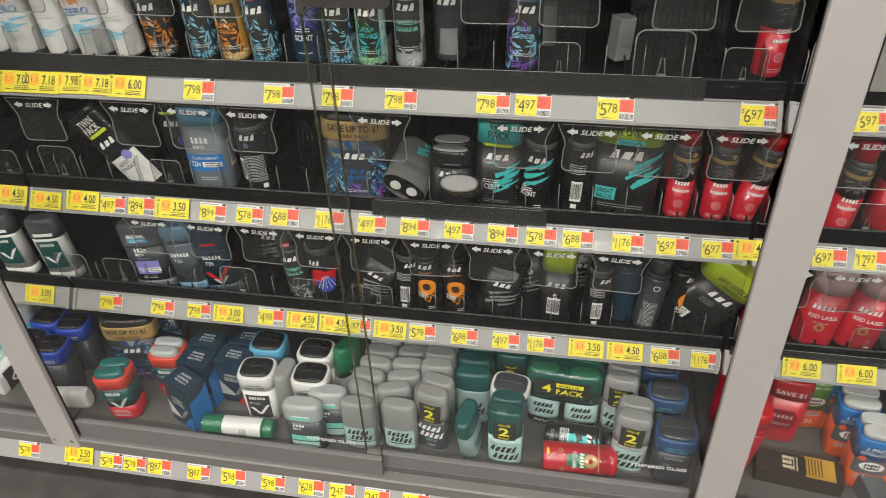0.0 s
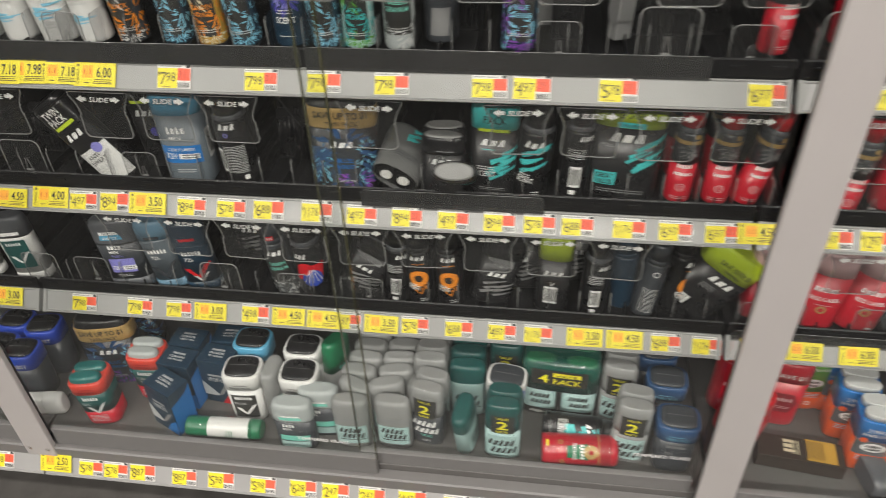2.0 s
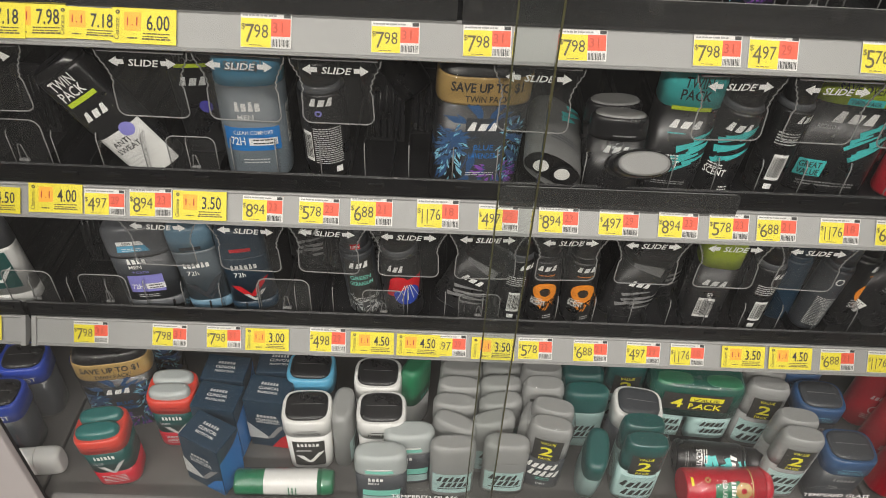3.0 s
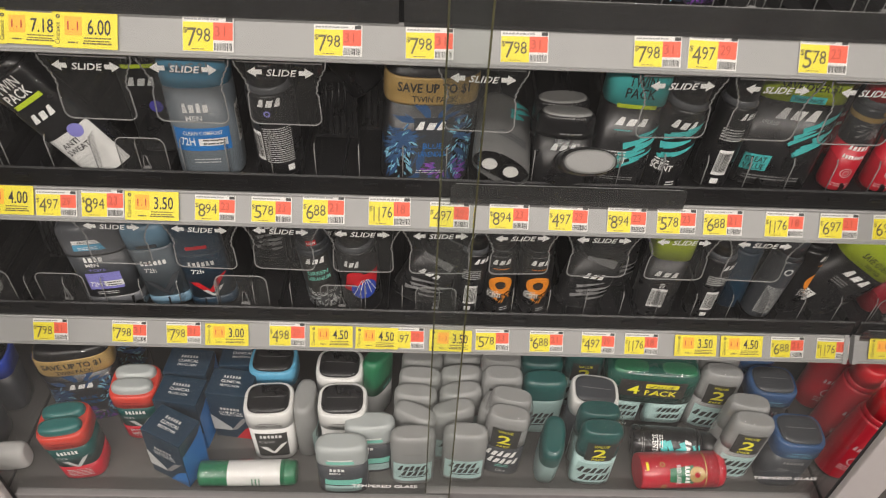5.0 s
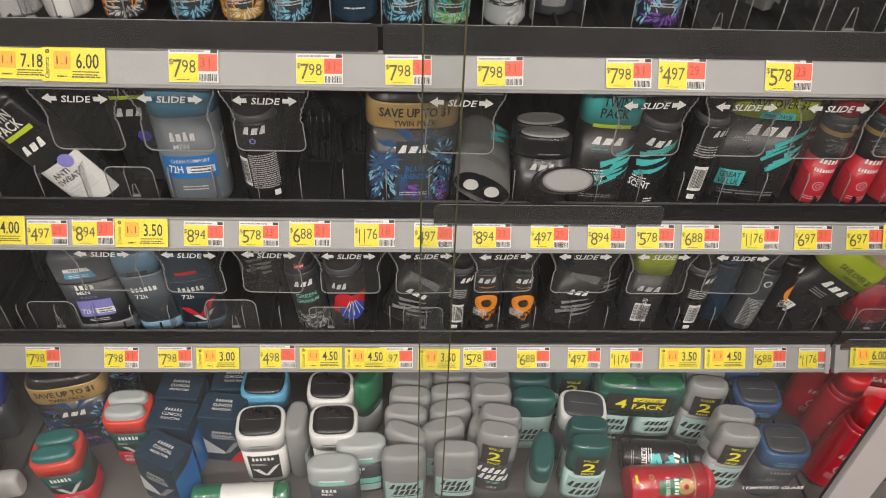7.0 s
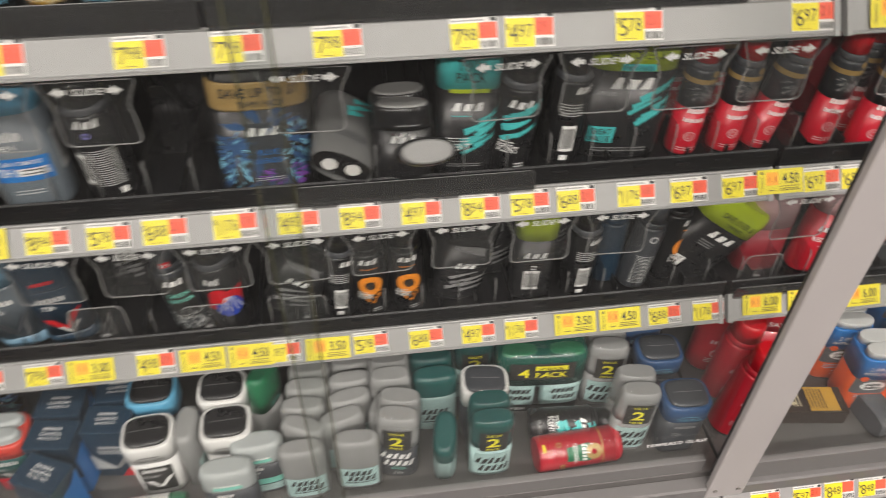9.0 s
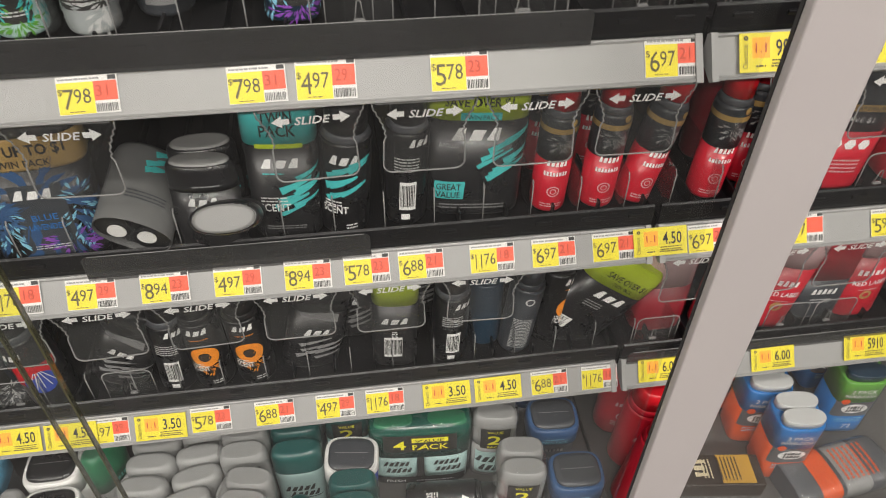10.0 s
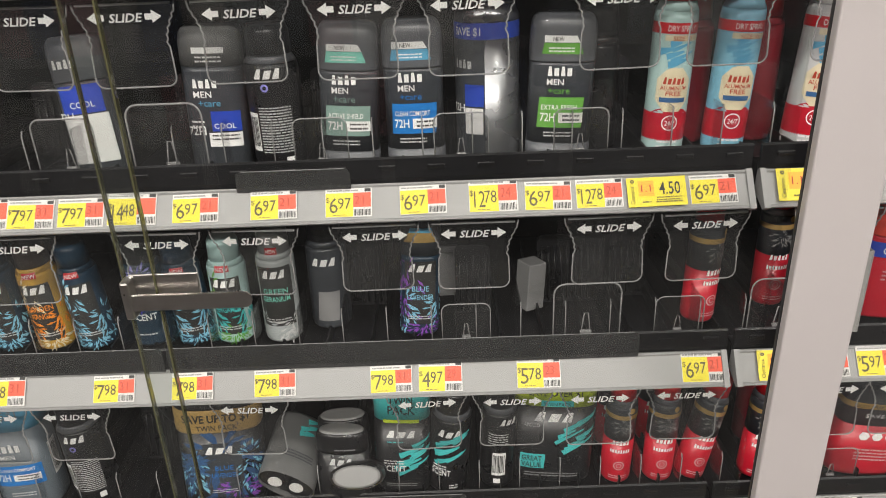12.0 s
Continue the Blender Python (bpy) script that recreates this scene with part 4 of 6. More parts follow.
def d_white_twin(p, h):
    p.text(K, "TWIN PACK", 0, 0.745 * h, 0.0060, 0.0010, width=0.038)
    p.lines(K, 0, 0.815 * h, 0.028, 1, 0.0040)
    p.rect("label", K, -0.024, 0.024, 0.10 * h, 0.60 * h)
    p.mark(W, 0, 0.50 * h, 0.034, 0.008, 6, 0)
    p.check(W, 0.0, 0.17 * h, 0.028)
    p.lines(M["ltgrey"], -0.008, 0.42 * h, 0.024, 2, 0.003)


put(collar_pack("white and black deodorant twin pack with dark caps", 0.070, 0.060, 0.120, M["whitep"], M["whitep"], M["black"], d_white_twin, group="white twin packs"),
    (-0.293, -0.032, Z0, 0, 0, 4), (-0.186, -0.030, Z0, 0, 0, 2), (-0.196, 0.034, Z0, 0, 0, 0))


def d_sky(p, h):
    p.text(W, "SAVE OVER $1", 0, 0.76 * h, 0.0060, 0.0010, width=0.046)


put(collar_pack("sky blue deodorant twin pack with a dark cap", 0.070, 0.060, 0.120, M["slate"], M["sky"], M["black"], d_sky), (-0.298, 0.042, Z0))


def d_navy_twin(p, h):
    p.text(M["paleblue"], "TWIN PACK", 0, 0.745 * h, 0.0058, 0.0010, width=0.036)
    p.lines(M["paleblue"], 0, 0.815 * h, 0.026, 1, 0.0040)
    p.mark(M["dim"], 0, 0.56 * h, 0.032, 0.007, 6, 0)
    p.text(M["dim"], "72h", -0.01, 0.40 * h, 0.0075)


put(collar_pack("navy deodorant twin pack with a blue collar", 0.070, 0.058, 0.116, M["slate"], M["deepblue"], M["slate"], d_navy_twin, group="navy twin packs"),
    (0.483, -0.063, Z0, 0, 0, -3), (0.473, 0.026, Z0, 0, 0, -4), (0.462, 0.092, Z0))


def d_wb(p, h):
    p.text(W, "TWIN PACK", -0.018, 0.745 * h, 0.0058, 0.0010, width=0.016)
    p.rect("collar_patch", M["cobalt"], 0.0, 0.040, 0.715 * h, 0.90 * h, 0.0006)
    p.text(W, "SAVE OVER $1", 0.018, 0.76 * h, 0.0055, 0.0010, width=0.028)


put(collar_pack("white and blue deodorant twin pack with a dark cap", 0.070, 0.058, 0.120, M["slate"], M["whitep"], M["slate"], d_wb), (0.187, -0.003, Z0, 0, 2, -6))


def d_cobalt(p, h):
    p.text(W, "BEST", 0.006, 0.76 * h, 0.0085, 0.0010)


put(collar_pack("black deodorant twin pack with a cobalt collar", 0.066, 0.058, 0.118, M["slate"], M["cobalt"], M["black"], d_cobalt, group="cobalt twin packs"),
    (-0.738, -0.027, Z0, 0, 0, 4), (-0.732, 0.042, Z0, 0, 0, 8), (-0.796, 0.051, Z0, 0, 0, 0), (-0.791, -0.016, Z0, 0, 0, 0))


def d_speed(p, h):
    p.rect("label", M["tealclr"], -0.028, 0.028, 0.10 * h, 0.50 * h)
    p.mark(K, -0.002, 0.35 * h, 0.040, 0.0125, 5, 0.35)
    p.mark(K, 0.003, 0.23 * h, 0.040, 0.0125, 5, 0.35)
    p.quad("underline", K, ((-0.02, 0.18 * h), (0.026, 0.195 * h), (0.026, 0.21 * h), (-0.02, 0.20 * h)), 4, 1, 0.0007)


g = stick("grey deodorant stick with a rounded grey cap", 0.064, 0.032, 0.114, M["grey"], M["grey"], d_speed, group="grey sticks")
put(g, (-0.081, -0.081, Z0, 0, 0, 2), (-0.005, -0.075, Z0, 0, 0, -2), (-0.084, -0.042, Z0, 0, 3, -22), (-0.023, -0.036, Z0, 0, 0, 16),
    (-0.079, -0.009, Z0, 0, 0, -4), (-0.011, -0.003, Z0, 0, 0, 10), (-0.073, 0.024, Z0, 0, 0, -3), (-0.009, 0.030, Z0, 0, 0, 4),
    (-0.070, 0.057, Z0, 0, 0, 0), (-0.005, 0.063, Z0, 0, 0, 2), (-0.068, 0.090, Z0), (-0.001, 0.096, Z0), (-0.067, 0.123, Z0),
    (0.033, -0.028, Z0, 0, 6, 62), (-0.243, -0.021, Z0, 0, 0, 88))


def d_two(p, h):
    p.rect("value_label", K, -0.019, 0.020, 0.53 * h, 0.86 * h, 0.0007)
    p.text(M["yel"], "2", 0.0, 0.615 * h, 0.0200, 0.0013, bold=0.03, width=0.0180)
    p.text(M["yel"], "VALUE", 0.0, 0.800 * h, 0.0055, 0.0013, width=0.0200)
    p.text(M["yel"], "PACK", 0.0, 0.548 * h, 0.0052, 0.0013, width=0.0180)


def d_two_grey(p, h):
    d_two(p, h)
    p.rect("label", M["tealclr"], -0.026, 0.026, 0.08 * h, 0.46 * h)
    p.mark(K, -0.002, 0.28 * h, 0.046, 0.015, 5, 0.35)
    p.mark(K, 0.003, 0.13 * h, 0.046, 0.015, 5, 0.35)


def d_two_dark(p, h):
    d_two(p, h)
    p.mark(W, -0.002, 0.37 * h, 0.044, 0.014, 5, 0.35)
    p.mark(W, 0.003, 0.24 * h, 0.044, 0.014, 5, 0.35)
    p.lines(M["mint"], 0.004, 0.20 * h, 0.020, 2, 0.0035)
    p.text(M["ltgrey"], "DRY", 0.004, 0.08 * h, 0.0055)


def double(label, h, body, cap, deco, group=""):
    """Two sticks one behind the other in clear wrap with a value label."""
    ob = root("twin_pack", label, "twin pack", group)
    front = Form(0.062, 0.034, h, 2.8, SHOULDER)
    for y in (-0.0155, 0.0155):
        bm = front.skin(0, 0.55 * h, -0.001)
        bmesh.ops.translate(bm, vec=(0, y, 0), verts=bm.verts)
        part("body", bm, body, ob)
        bm = front.skin(0.552 * h, 0.99 * h, -0.001)
        bmesh.ops.translate(bm, vec=(0, y, 0), verts=bm.verts)
        part("cap", bm, cap, ob)
    hull = Form(0.064, 0.066, h, 3.0, ((0, 0.95, 0.96), (0.03, 1, 1), (0.78, 1, 1), (0.84, 1.04, 1.0), (0.90, 1.03, 0.96), (0.95, 0.90, 0.90), (1, 0.72, 0.78)))
    w = part("wrap", hull.skin(0, h), M["wrap"], ob, "clear shrink wrap")
    w.visible_shadow = False
    p = Print(hull)
    deco(p, h)
    p.flush(w)
    return ob


put(double("grey deodorant value two-pack in clear wrap", 0.136, M["grey"], M["grey"], d_two_grey, group="value two-packs"),
    (0.408, -0.045, Z0, 0, 2, -6), (0.393, 0.042, Z0, 0, 0, -8), (0.385, 0.121, Z0, 0, 0, -4))
put(double("dark grey deodorant value two-pack in clear wrap", 0.138, M["slate"], M["grey"], d_two_dark, group="value two-packs"),
    (0.054, -0.044, Z0, 0, 2, -10), (0.051, 0.026, Z0, 0, 0, 0), (0.050, 0.098, Z0))
put(double("teal deodorant value two-pack in clear wrap", 0.130, M["tealclr"], M["tealdk"], d_two_grey, group="value two-packs"),
    (0.190, -0.060, Z0, 0, 0, -2), (0.187, 0.082, Z0, 0, 0, -2))
t = stick("dark teal deodorant stick with a teal cap", 0.066, 0.034, 0.122, M["tealclr"], M["tealdk"], d_speed, group="teal sticks")
put(t, (0.118, 0.015, Z0), (0.116, 0.051, Z0), (0.116, 0.087, Z0), (0.125, -0.056, Z0, 0, -14, 80), (0.116, 0.123, Z0))


def d_lady(p, h):
    p.mark(M["mint"], 0.0, 0.50 * h, 0.022, 0.008, 4, 0)


put(stick("green capped deodorant stick with a grey body", 0.060, 0.034, 0.124, M["ltgrey"], M["green"], d_lady, split=0.45), (-0.143, 0.044, Z0, 0, 4, 62))


def d_mint(p, h):
    p.rect("cap_label", M["mint"], -0.020, 0.018, 0.72 * h, 0.78 * h, slant=-0.2)
    p.rect("cap_label", W, -0.019, 0.016, 0.785 * h, 0.815 * h)
    p.mark(W, -0.006, 0.56 * h, 0.022, 0.008, 4, 0)
    p.text(W, "MEN", -0.010, 0.49 * h, 0.0055)
    p.rect("label", M["tealclr"], -0.026, 0.026, 0.08 * h, 0.22 * h)
    p.rect("label", M["mint"], -0.026, 0.026, 0.24 * h, 0.36 * h, slant=0.1)


put(stick("dark deodorant stick with a frosted cap and mint label", 0.072, 0.036, 0.112, M["slate"], M["frost"], d_mint, split=0.66, group="frosted cap sticks"),
    (-0.182, -0.097, Z0, 0, 0, 2), (-0.144, -0.061, Z0, 0, 0, 4))


def four_pack():
    h = 0.134
    ob = root("four_pack", "green and clear four-stick value pack standing on the deck", "value pack")
    f = Form(0.062, 0.034, h, 2.8, SHOULDER)
    for x in (-0.035, 0.035):
        for y in (-0.018, 0.018):
            for nm, z0, z1, mt in (("body", 0.0, 0.55, M["tealclr"]), ("cap", 0.552, 0.99, M["green"])):
                bm = f.skin(z0 * h, z1 * h, -0.001)
                bmesh.ops.translate(bm, vec=(x, y, 0), verts=bm.verts)
                part(nm, bm, mt, ob)
    hull = Form(0.140, 0.074, h, 4.5, ((0, 0.97, 0.97), (0.03, 1, 1), (0.90, 1, 1), (0.96, 0.95, 0.93), (1, 0.85, 0.8)))
    part("film", hull.skin(0.50 * h, 0.985 * h, -0.0004), M["filmgreen"], ob, "dark green printed film")
    w = part("wrap", hull.skin(0, h), M["wrap"], ob, "clear shrink wrap")
    w.visible_shadow = False
    p = Print(hull)
    p.rect("value_label", K, -0.050, 0.048, 0.62 * h, 0.90 * h, 0.0006, 12)
    p.text(M["yel"], "4", -0.028, 0.67 * h, 0.020, 0.0012, bold=0.02, width=0.017)
    p.rect("value_flash", M["yel"], -0.012, 0.036, 0.785 * h, 0.86 * h, 0.0011, 8)
    p.text(K, "VALUE", 0.012, 0.792 * h, 0.0068, 0.0016, width=0.036)
    p.text(M["yel"], "PACK", 0.012, 0.66 * h, 0.0125, 0.0012, bold=0.02, width=0.048)
    for x in (-0.034, 0.034):
        p.mark(K, x, 0.36 * h, 0.036, 0.011, 5, 0.35)
        p.mark(K, x + 0.003, 0.24 * h, 0.036, 0.011, 5, 0.35)
    p.rect("lower_band", K, -0.062, 0.062, 0.02 * h, 0.15 * h, 0.0006, 12)
    p.text(W, "FRESH", -0.035, 0.06 * h, 0.0062, 0.0012, width=0.026)
    p.lines(W, 0.02, 0.07 * h, 0.050, 1, 0.004, 0.0012)
    p.flush(ob)
    return ob


put(four_pack(), (0.288, 0.049, Z0, 0, 0, -4))


def d_axe_scent(p, h):
    p.mark(W, 0, 0.60 * h, 0.026, 0.009, 3, 0.3)
    p.strokes(M["aqua"], 0.006, 0.30 * h, 0.040, 0.050, 9, 0.55, 3)
    p.text(W, "SCENT", -0.006, 0.22 * h, 0.0085, bold=0.02, width=0.024)
    p.lines(W, -0.008, 0.33 * h, 0.020, 3, 0.0035)
    p.lines(M["dim"], 0, 0.12 * h, 0.026, 2, 0.003)


def d_red_label(p, h):
    p.rect("gold_band", M["gold"], -0.05, 0.05, 0.74 * h, 0.755 * h)
    p.quad("emblem", M["green"], ((-0.010, 0.32 * h), (0.010, 0.32 * h), (0.014, 0.60 * h), (-0.014, 0.60 * h)), 4, 2)
    p.disc("emblem", M["gold"], 0.0, 0.64 * h, 0.004, 0.012)
    p.mark(W, 0.0, 0.50 * h, 0.026, 0.007, 5, 0.1)
    p.text(W, "RED LABEL", 0.0, 0.40 * h, 0.0065, width=0.030)
    for k, u in enumerate((-0.016, 0.018, 0.026)):
        p.disc("seal", M["gold"], u, (0.24 + 0.02 * k) * h, 0.002, 0.0042)
    p.rect("yellow_bar", M["yel"], -0.020, -0.008, 0.05 * h, 0.08 * h)


put(can("black body spray can with aqua brush strokes lying on its side", 0.0245, 0.125, M["black"], M["black"], d_axe_scent), (0.261, -0.028, Z0 + 0.0245, 0, 86, -6, -40))
put(pack("red deodorant can with a gold seal lying on its side", 0.053, 0.053, 0.126, M["red"], M["red"], d_red_label, n=2.0, split=0.9), (0.259, -0.083, Z0 + 0.0275, 0, 90, 3, -42))


def d_greenlie(p, h):
    p.rect("label", M["whitep"], -0.05, 0.05, 0.30 * h, 0.84 * h, nu=20)
    p.lines(M["green"], 0, 0.62 * h, 0.020, 3, 0.005)


put(pack("white and green tube lying on its side on the deck", 0.036, 0.036, 0.138, M["green"], M["green"], d_greenlie, n=2.0, split=0.88), (-0.395, -0.096, Z0 + 0.0185, 0, 90, 2))


def d_gold_twin(p, h):
    p.text(K, "SAVE UP TO $1", 0, 0.805 * h, 0.0110, 0.0010, bold=0.035, width=0.078)
    p.text(K, "TWIN PACK", 0.0, 0.730 * h, 0.0075, 0.0010, bold=0.02, width=0.048)
    p.rect("label", M["slate"], -0.020, 0.026, 0.06 * h, 0.60 * h)
    p.mark(W, 0.0, 0.50 * h, 0.036, 0.011, 3, 0.3)
    p.petals(M["deepblue"], 0.0, 0.02 * h, 0.098, 0.100, 14, 12, 0.0002)
    p.petals(M["paleblue"], -0.034, 0.06 * h, 0.030, 0.075, 9, 2)
    p.petals(M["paleblue"], 0.036, 0.10 * h, 0.028, 0.075, 9, 5)
    p.petals(M["purple"], 0.020, 0.02 * h, 0.050, 0.034, 9, 6, 0.0008)
    p.petals(M["steelblue"], -0.034, 0.26 * h, 0.030, 0.040, 8, 8, 0.0008)
    p.text(M["blue"], "BLUE", 0.003, 0.34 * h, 0.0075, 0.0009, bold=0.01)
    p.text(M["blue"], "LAVENDER", 0.003, 0.27 * h, 0.0072, 0.0009, bold=0.01, width=0.032)
    p.lines(M["ltgrey"], 0.003, 0.14 * h, 0.034, 2, 0.003, 0.0009)


BAND = ((0, 0.95, 0.95), (0.03, 1, 1), (0.70, 1, 1), (0.72, 1.02, 1.02), (0.90, 1.02, 1.02), (0.92, 0.97, 0.95), (0.97, 0.94, 0.90), (1, 0.80, 0.75))


def gold_pack(label):
    ob = root("twin_pack", label, "twin pack", "gold band twin packs")
    h = 0.160
    f = Form(0.104, 0.052, h, 3.0, BAND)
    part("sleeve", f.skin(0, 0.70 * h), M["black"], ob)
    part("wrap", f.skin(0.001, h * 0.998, 0.0018), M["wrap"], ob, "clear shrink wrap").visible_shadow = False
    part("band", f.skin(0.7005 * h, 0.91 * h, 0.0004), M["gold"], ob, "gold savings band")
    part("top", f.skin(0.9105 * h, h), M["black"], ob)
    p = Print(f)
    d_gold_twin(p, h)
    p.flush(ob)
    return ob


gp = gold_pack("black and blue body spray twin pack with a gold band")
put(gp, (-0.077, 0.060, SURF["b"], 0, 3, 8), (-0.590, 0.032, Z0, 0, 0, 12), (-0.580, 0.107, Z0, 0, 0, 4))

put(stick("white plastic tube lying on the deck", 0.046, 0.032, 0.105, M["whitep"], M["whitep"], None), (-0.762, -0.083, Z0 + 0.019, 0, 88, 6))


def d_teal_bottle(p, h):
    p.rect("label", M["tealclr"], -0.024, 0.024, 0.15 * h, 0.6 * h)
    p.mark(W, 0, 0.42 * h, 0.030, 0.009, 4, 0)


put(stick("pale teal deodorant stick with a frosted cap", 0.066, 0.036, 0.120, M["aqua"], M["frost"], d_teal_bottle), (-0.896, -0.001, Z0, 0, 0, 0), (-0.884, 0.071, Z0))


def d_whitelie(p, h):
    p.rect("label", K, -0.026, 0.026, 0.12 * h, 0.62 * h)
    p.check(W, 0, 0.22 * h, 0.026)


w2 = stick("white deodorant stick with a black chevron label", 0.068, 0.036, 0.140, M["whitep"], M["slate2"], lambda p, h: (p.rect("label", M["tealdk"], -0.023, 0.023, 0.22 * h, 0.66 * h), p.check(W, 0, 0.30 * h, 0.026), p.mark(W, 0, 0.58 * h, 0.03, 0.007, 6, 0), p.rect("cap_label", W, -0.02, 0.02, 0.74 * h, 0.79 * h)), base=M["whitep"], split=0.70, group="white chevron sticks")
put(w2, (-0.702, 0.055, SURF["c"], 0, -5, 6), (-0.800, 0.055, SURF["c"], 0, -5, 4))
put(stick("white deodorant stick lying on the deck", 0.066, 0.036, 0.125, M["whitep"], M["whitep"], d_whitelie), (-0.873, -0.073, Z0 + 0.020, -84, 90, 0))

# red bottles and the next bay's deck


def d_redbig(p, h):
    p.mark(M["pinkish"], 0, 0.42 * h, 0.030, 0.009, 5, 0.1)
    p.disc("seal", M["pinkish"], 0, 0.28 * h, 0.007, 0.009)
    p.lines(M["pinkish"], 0, 0.20 * h, 0.028, 3, 0.004)


put(can("bright red spray can standing on the deck", 0.0275, 0.165, M["red"], M["redcap"], d_redbig, group="red deck cans"),
    (0.580, -0.048, Z0, -4, 11, -6), (0.597, 0.020, Z0, 0, 4, 0), (0.593, 0.082, Z0, 0, 2, 0), (0.648, 0.097, Z0))


def d_save1(p, h):
    p.text(W, "SAVE $1", 0, 0.80 * h, 0.0095, bold=0.02, width=0.048)
    p.quad("emblem", M["maroon"], ((-0.016, 0.24 * h), (0.016, 0.24 * h), (0.026, 0.40 * h), (-0.026, 0.40 * h)), 6, 2)
    p.quad("emblem", M["maroon"], ((-0.026, 0.40 * h), (0.026, 0.40 * h), (0.016, 0.55 * h), (-0.016, 0.55 * h)), 6, 2)
    p.mark(M["pinkish"], 0, 0.42 * h, 0.034, 0.009, 5, 0.1)
    p.lines(M["pinkish"], 0, 0.33 * h, 0.030, 2, 0.004)


put(pack("red deodorant savings pack standing on the deck", 0.070, 0.050, 0.150, M["red"], M["red"], d_save1), (0.681, 0.061, Z0, 0, 2, -6))


def d_rg(p, h):
    p.rect("label", M["slate2"], -0.030, 0.030, 0.34 * h, 0.62 * h)
    p.disc("emblem", W, 0, 0.50 * h, 0.0001, 0.019, 0.0007, squash=0.55)
    p.mark(K, 0, 0.505 * h, 0.024, 0.006, 5, 0.2, 0.0011)
    p.mark(K, 0, 0.445 * h, 0.024, 0.006, 5, 0.2, 0.0011)
    p.text(W, "2 PACK", 0, 0.80 * h, 0.0085, 0.0010, bold=0.015, width=0.036)
    p.text(W, "INVISIBLE SOLID", 0, 0.725 * h, 0.0060, 0.0010, width=0.046)
    p.lines(M["paleblue"], 0, 0.30 * h, 0.040, 3, 0.004)
    p.text(W, "72", 0.004, 0.10 * h, 0.010)
    p.disc("sticker", M["orangel"], -0.018, 0.64 * h, 0.0001, 0.006, 0.0009)


def two_top(label, body, band, cap, deco, group):
    """A two-stick carton sleeve with the pale wavy caps standing out of its top."""
    ob = pack(label, 0.064, 0.056, 0.120, body, band, deco, split=0.62, n=4.5, group=group, profile=((0, 0.96, 0.96), (0.03, 1, 1), (0.96, 1, 1), (1, 0.98, 0.98)))
    f = Form(0.057, 0.026, 0.02, 2.6, ((0, 1, 1), (0.5, 1, 1), (0.8, 0.94, 0.9), (1, 0.8, 0.65)))
    for y in (-0.0135, 0.0135):
        bm = f.skin(0, 0.012)
        bmesh.ops.translate(bm, vec=(0, y, 0.1202), verts=bm.verts)
        part("cap", bm, cap, ob, "pale domed stick cap")
    return ob


put(two_top("blue and orange deodorant two-pack with white caps", M["orangel"], M["blue"], M["ltgrey"], d_rg, "blue and orange two-packs"),
    (0.812, -0.022, Z0, 0, 0, -6), (0.797, 0.042, Z0, 0, 0, -8), (0.792, 0.106, Z0))
put(two_top("green and blue deodorant two-pack with navy caps", M["blue"], M["lgreen"], M["navy"], d_rg, "blue and orange two-packs"), (0.944, 0.040, Z0, 0, 0, -6), (0.954, 0.123, Z0))
put(pack("green and orange deodorant pack standing on the deck", 0.068, 0.045, 0.140, M["orangel"], M["lgreen"], d_rg, split=0.34), (0.736, 0.100, Z0, 0, 3, 4))


def d_brown(p, h):
    p.rect("label", M["ochre"], -0.022, 0.022, 0.56 * h, 0.90 * h)
    p.lines(M["brown"], 0, 0.74 * h, 0.036, 6, 0.005, 0.0007)
    p.mark(M["cream"], 0.0, 0.30 * h, 0.030, 0.018, 3, 0)
    p.lines(M["cream"], 0, 0.46 * h, 0.030, 3, 0.005)


put(carton("dark brown carton with an ochre label lying on the deck", 0.048, 0.030, 0.138, M["brown"], ((Flat(0.017), d_brown),)), (0.632, -0.034, Z0 + 0.017, -90, 0, -97))


def d_lying2(p, h):
    p.rect("band", M["orangel"], -0.06, 0.06, 0.22 * h, 0.42 * h, nu=20)
    p.lines(M["orangel"], 0.0, 0.80 * h, 0.050, 7, 0.008)
    p.rect("band", M["blue"], -0.06, 0.06, 0.88 * h, 0.96 * h, nu=20)
    p.rect("label", M["grey"], -0.05, 0.05, 0.46 * h, 0.86 * h, 0.0002, nu=20)


put(pack("grey, orange and blue two-can pack lying on the deck", 0.074, 0.040, 0.160, M["slate2"], M["slate2"], d_lying2), (0.799, -0.075, Z0 + 0.020, -90, 0, -82))

# ---------- shelf c ----------
C = SURF["c"]


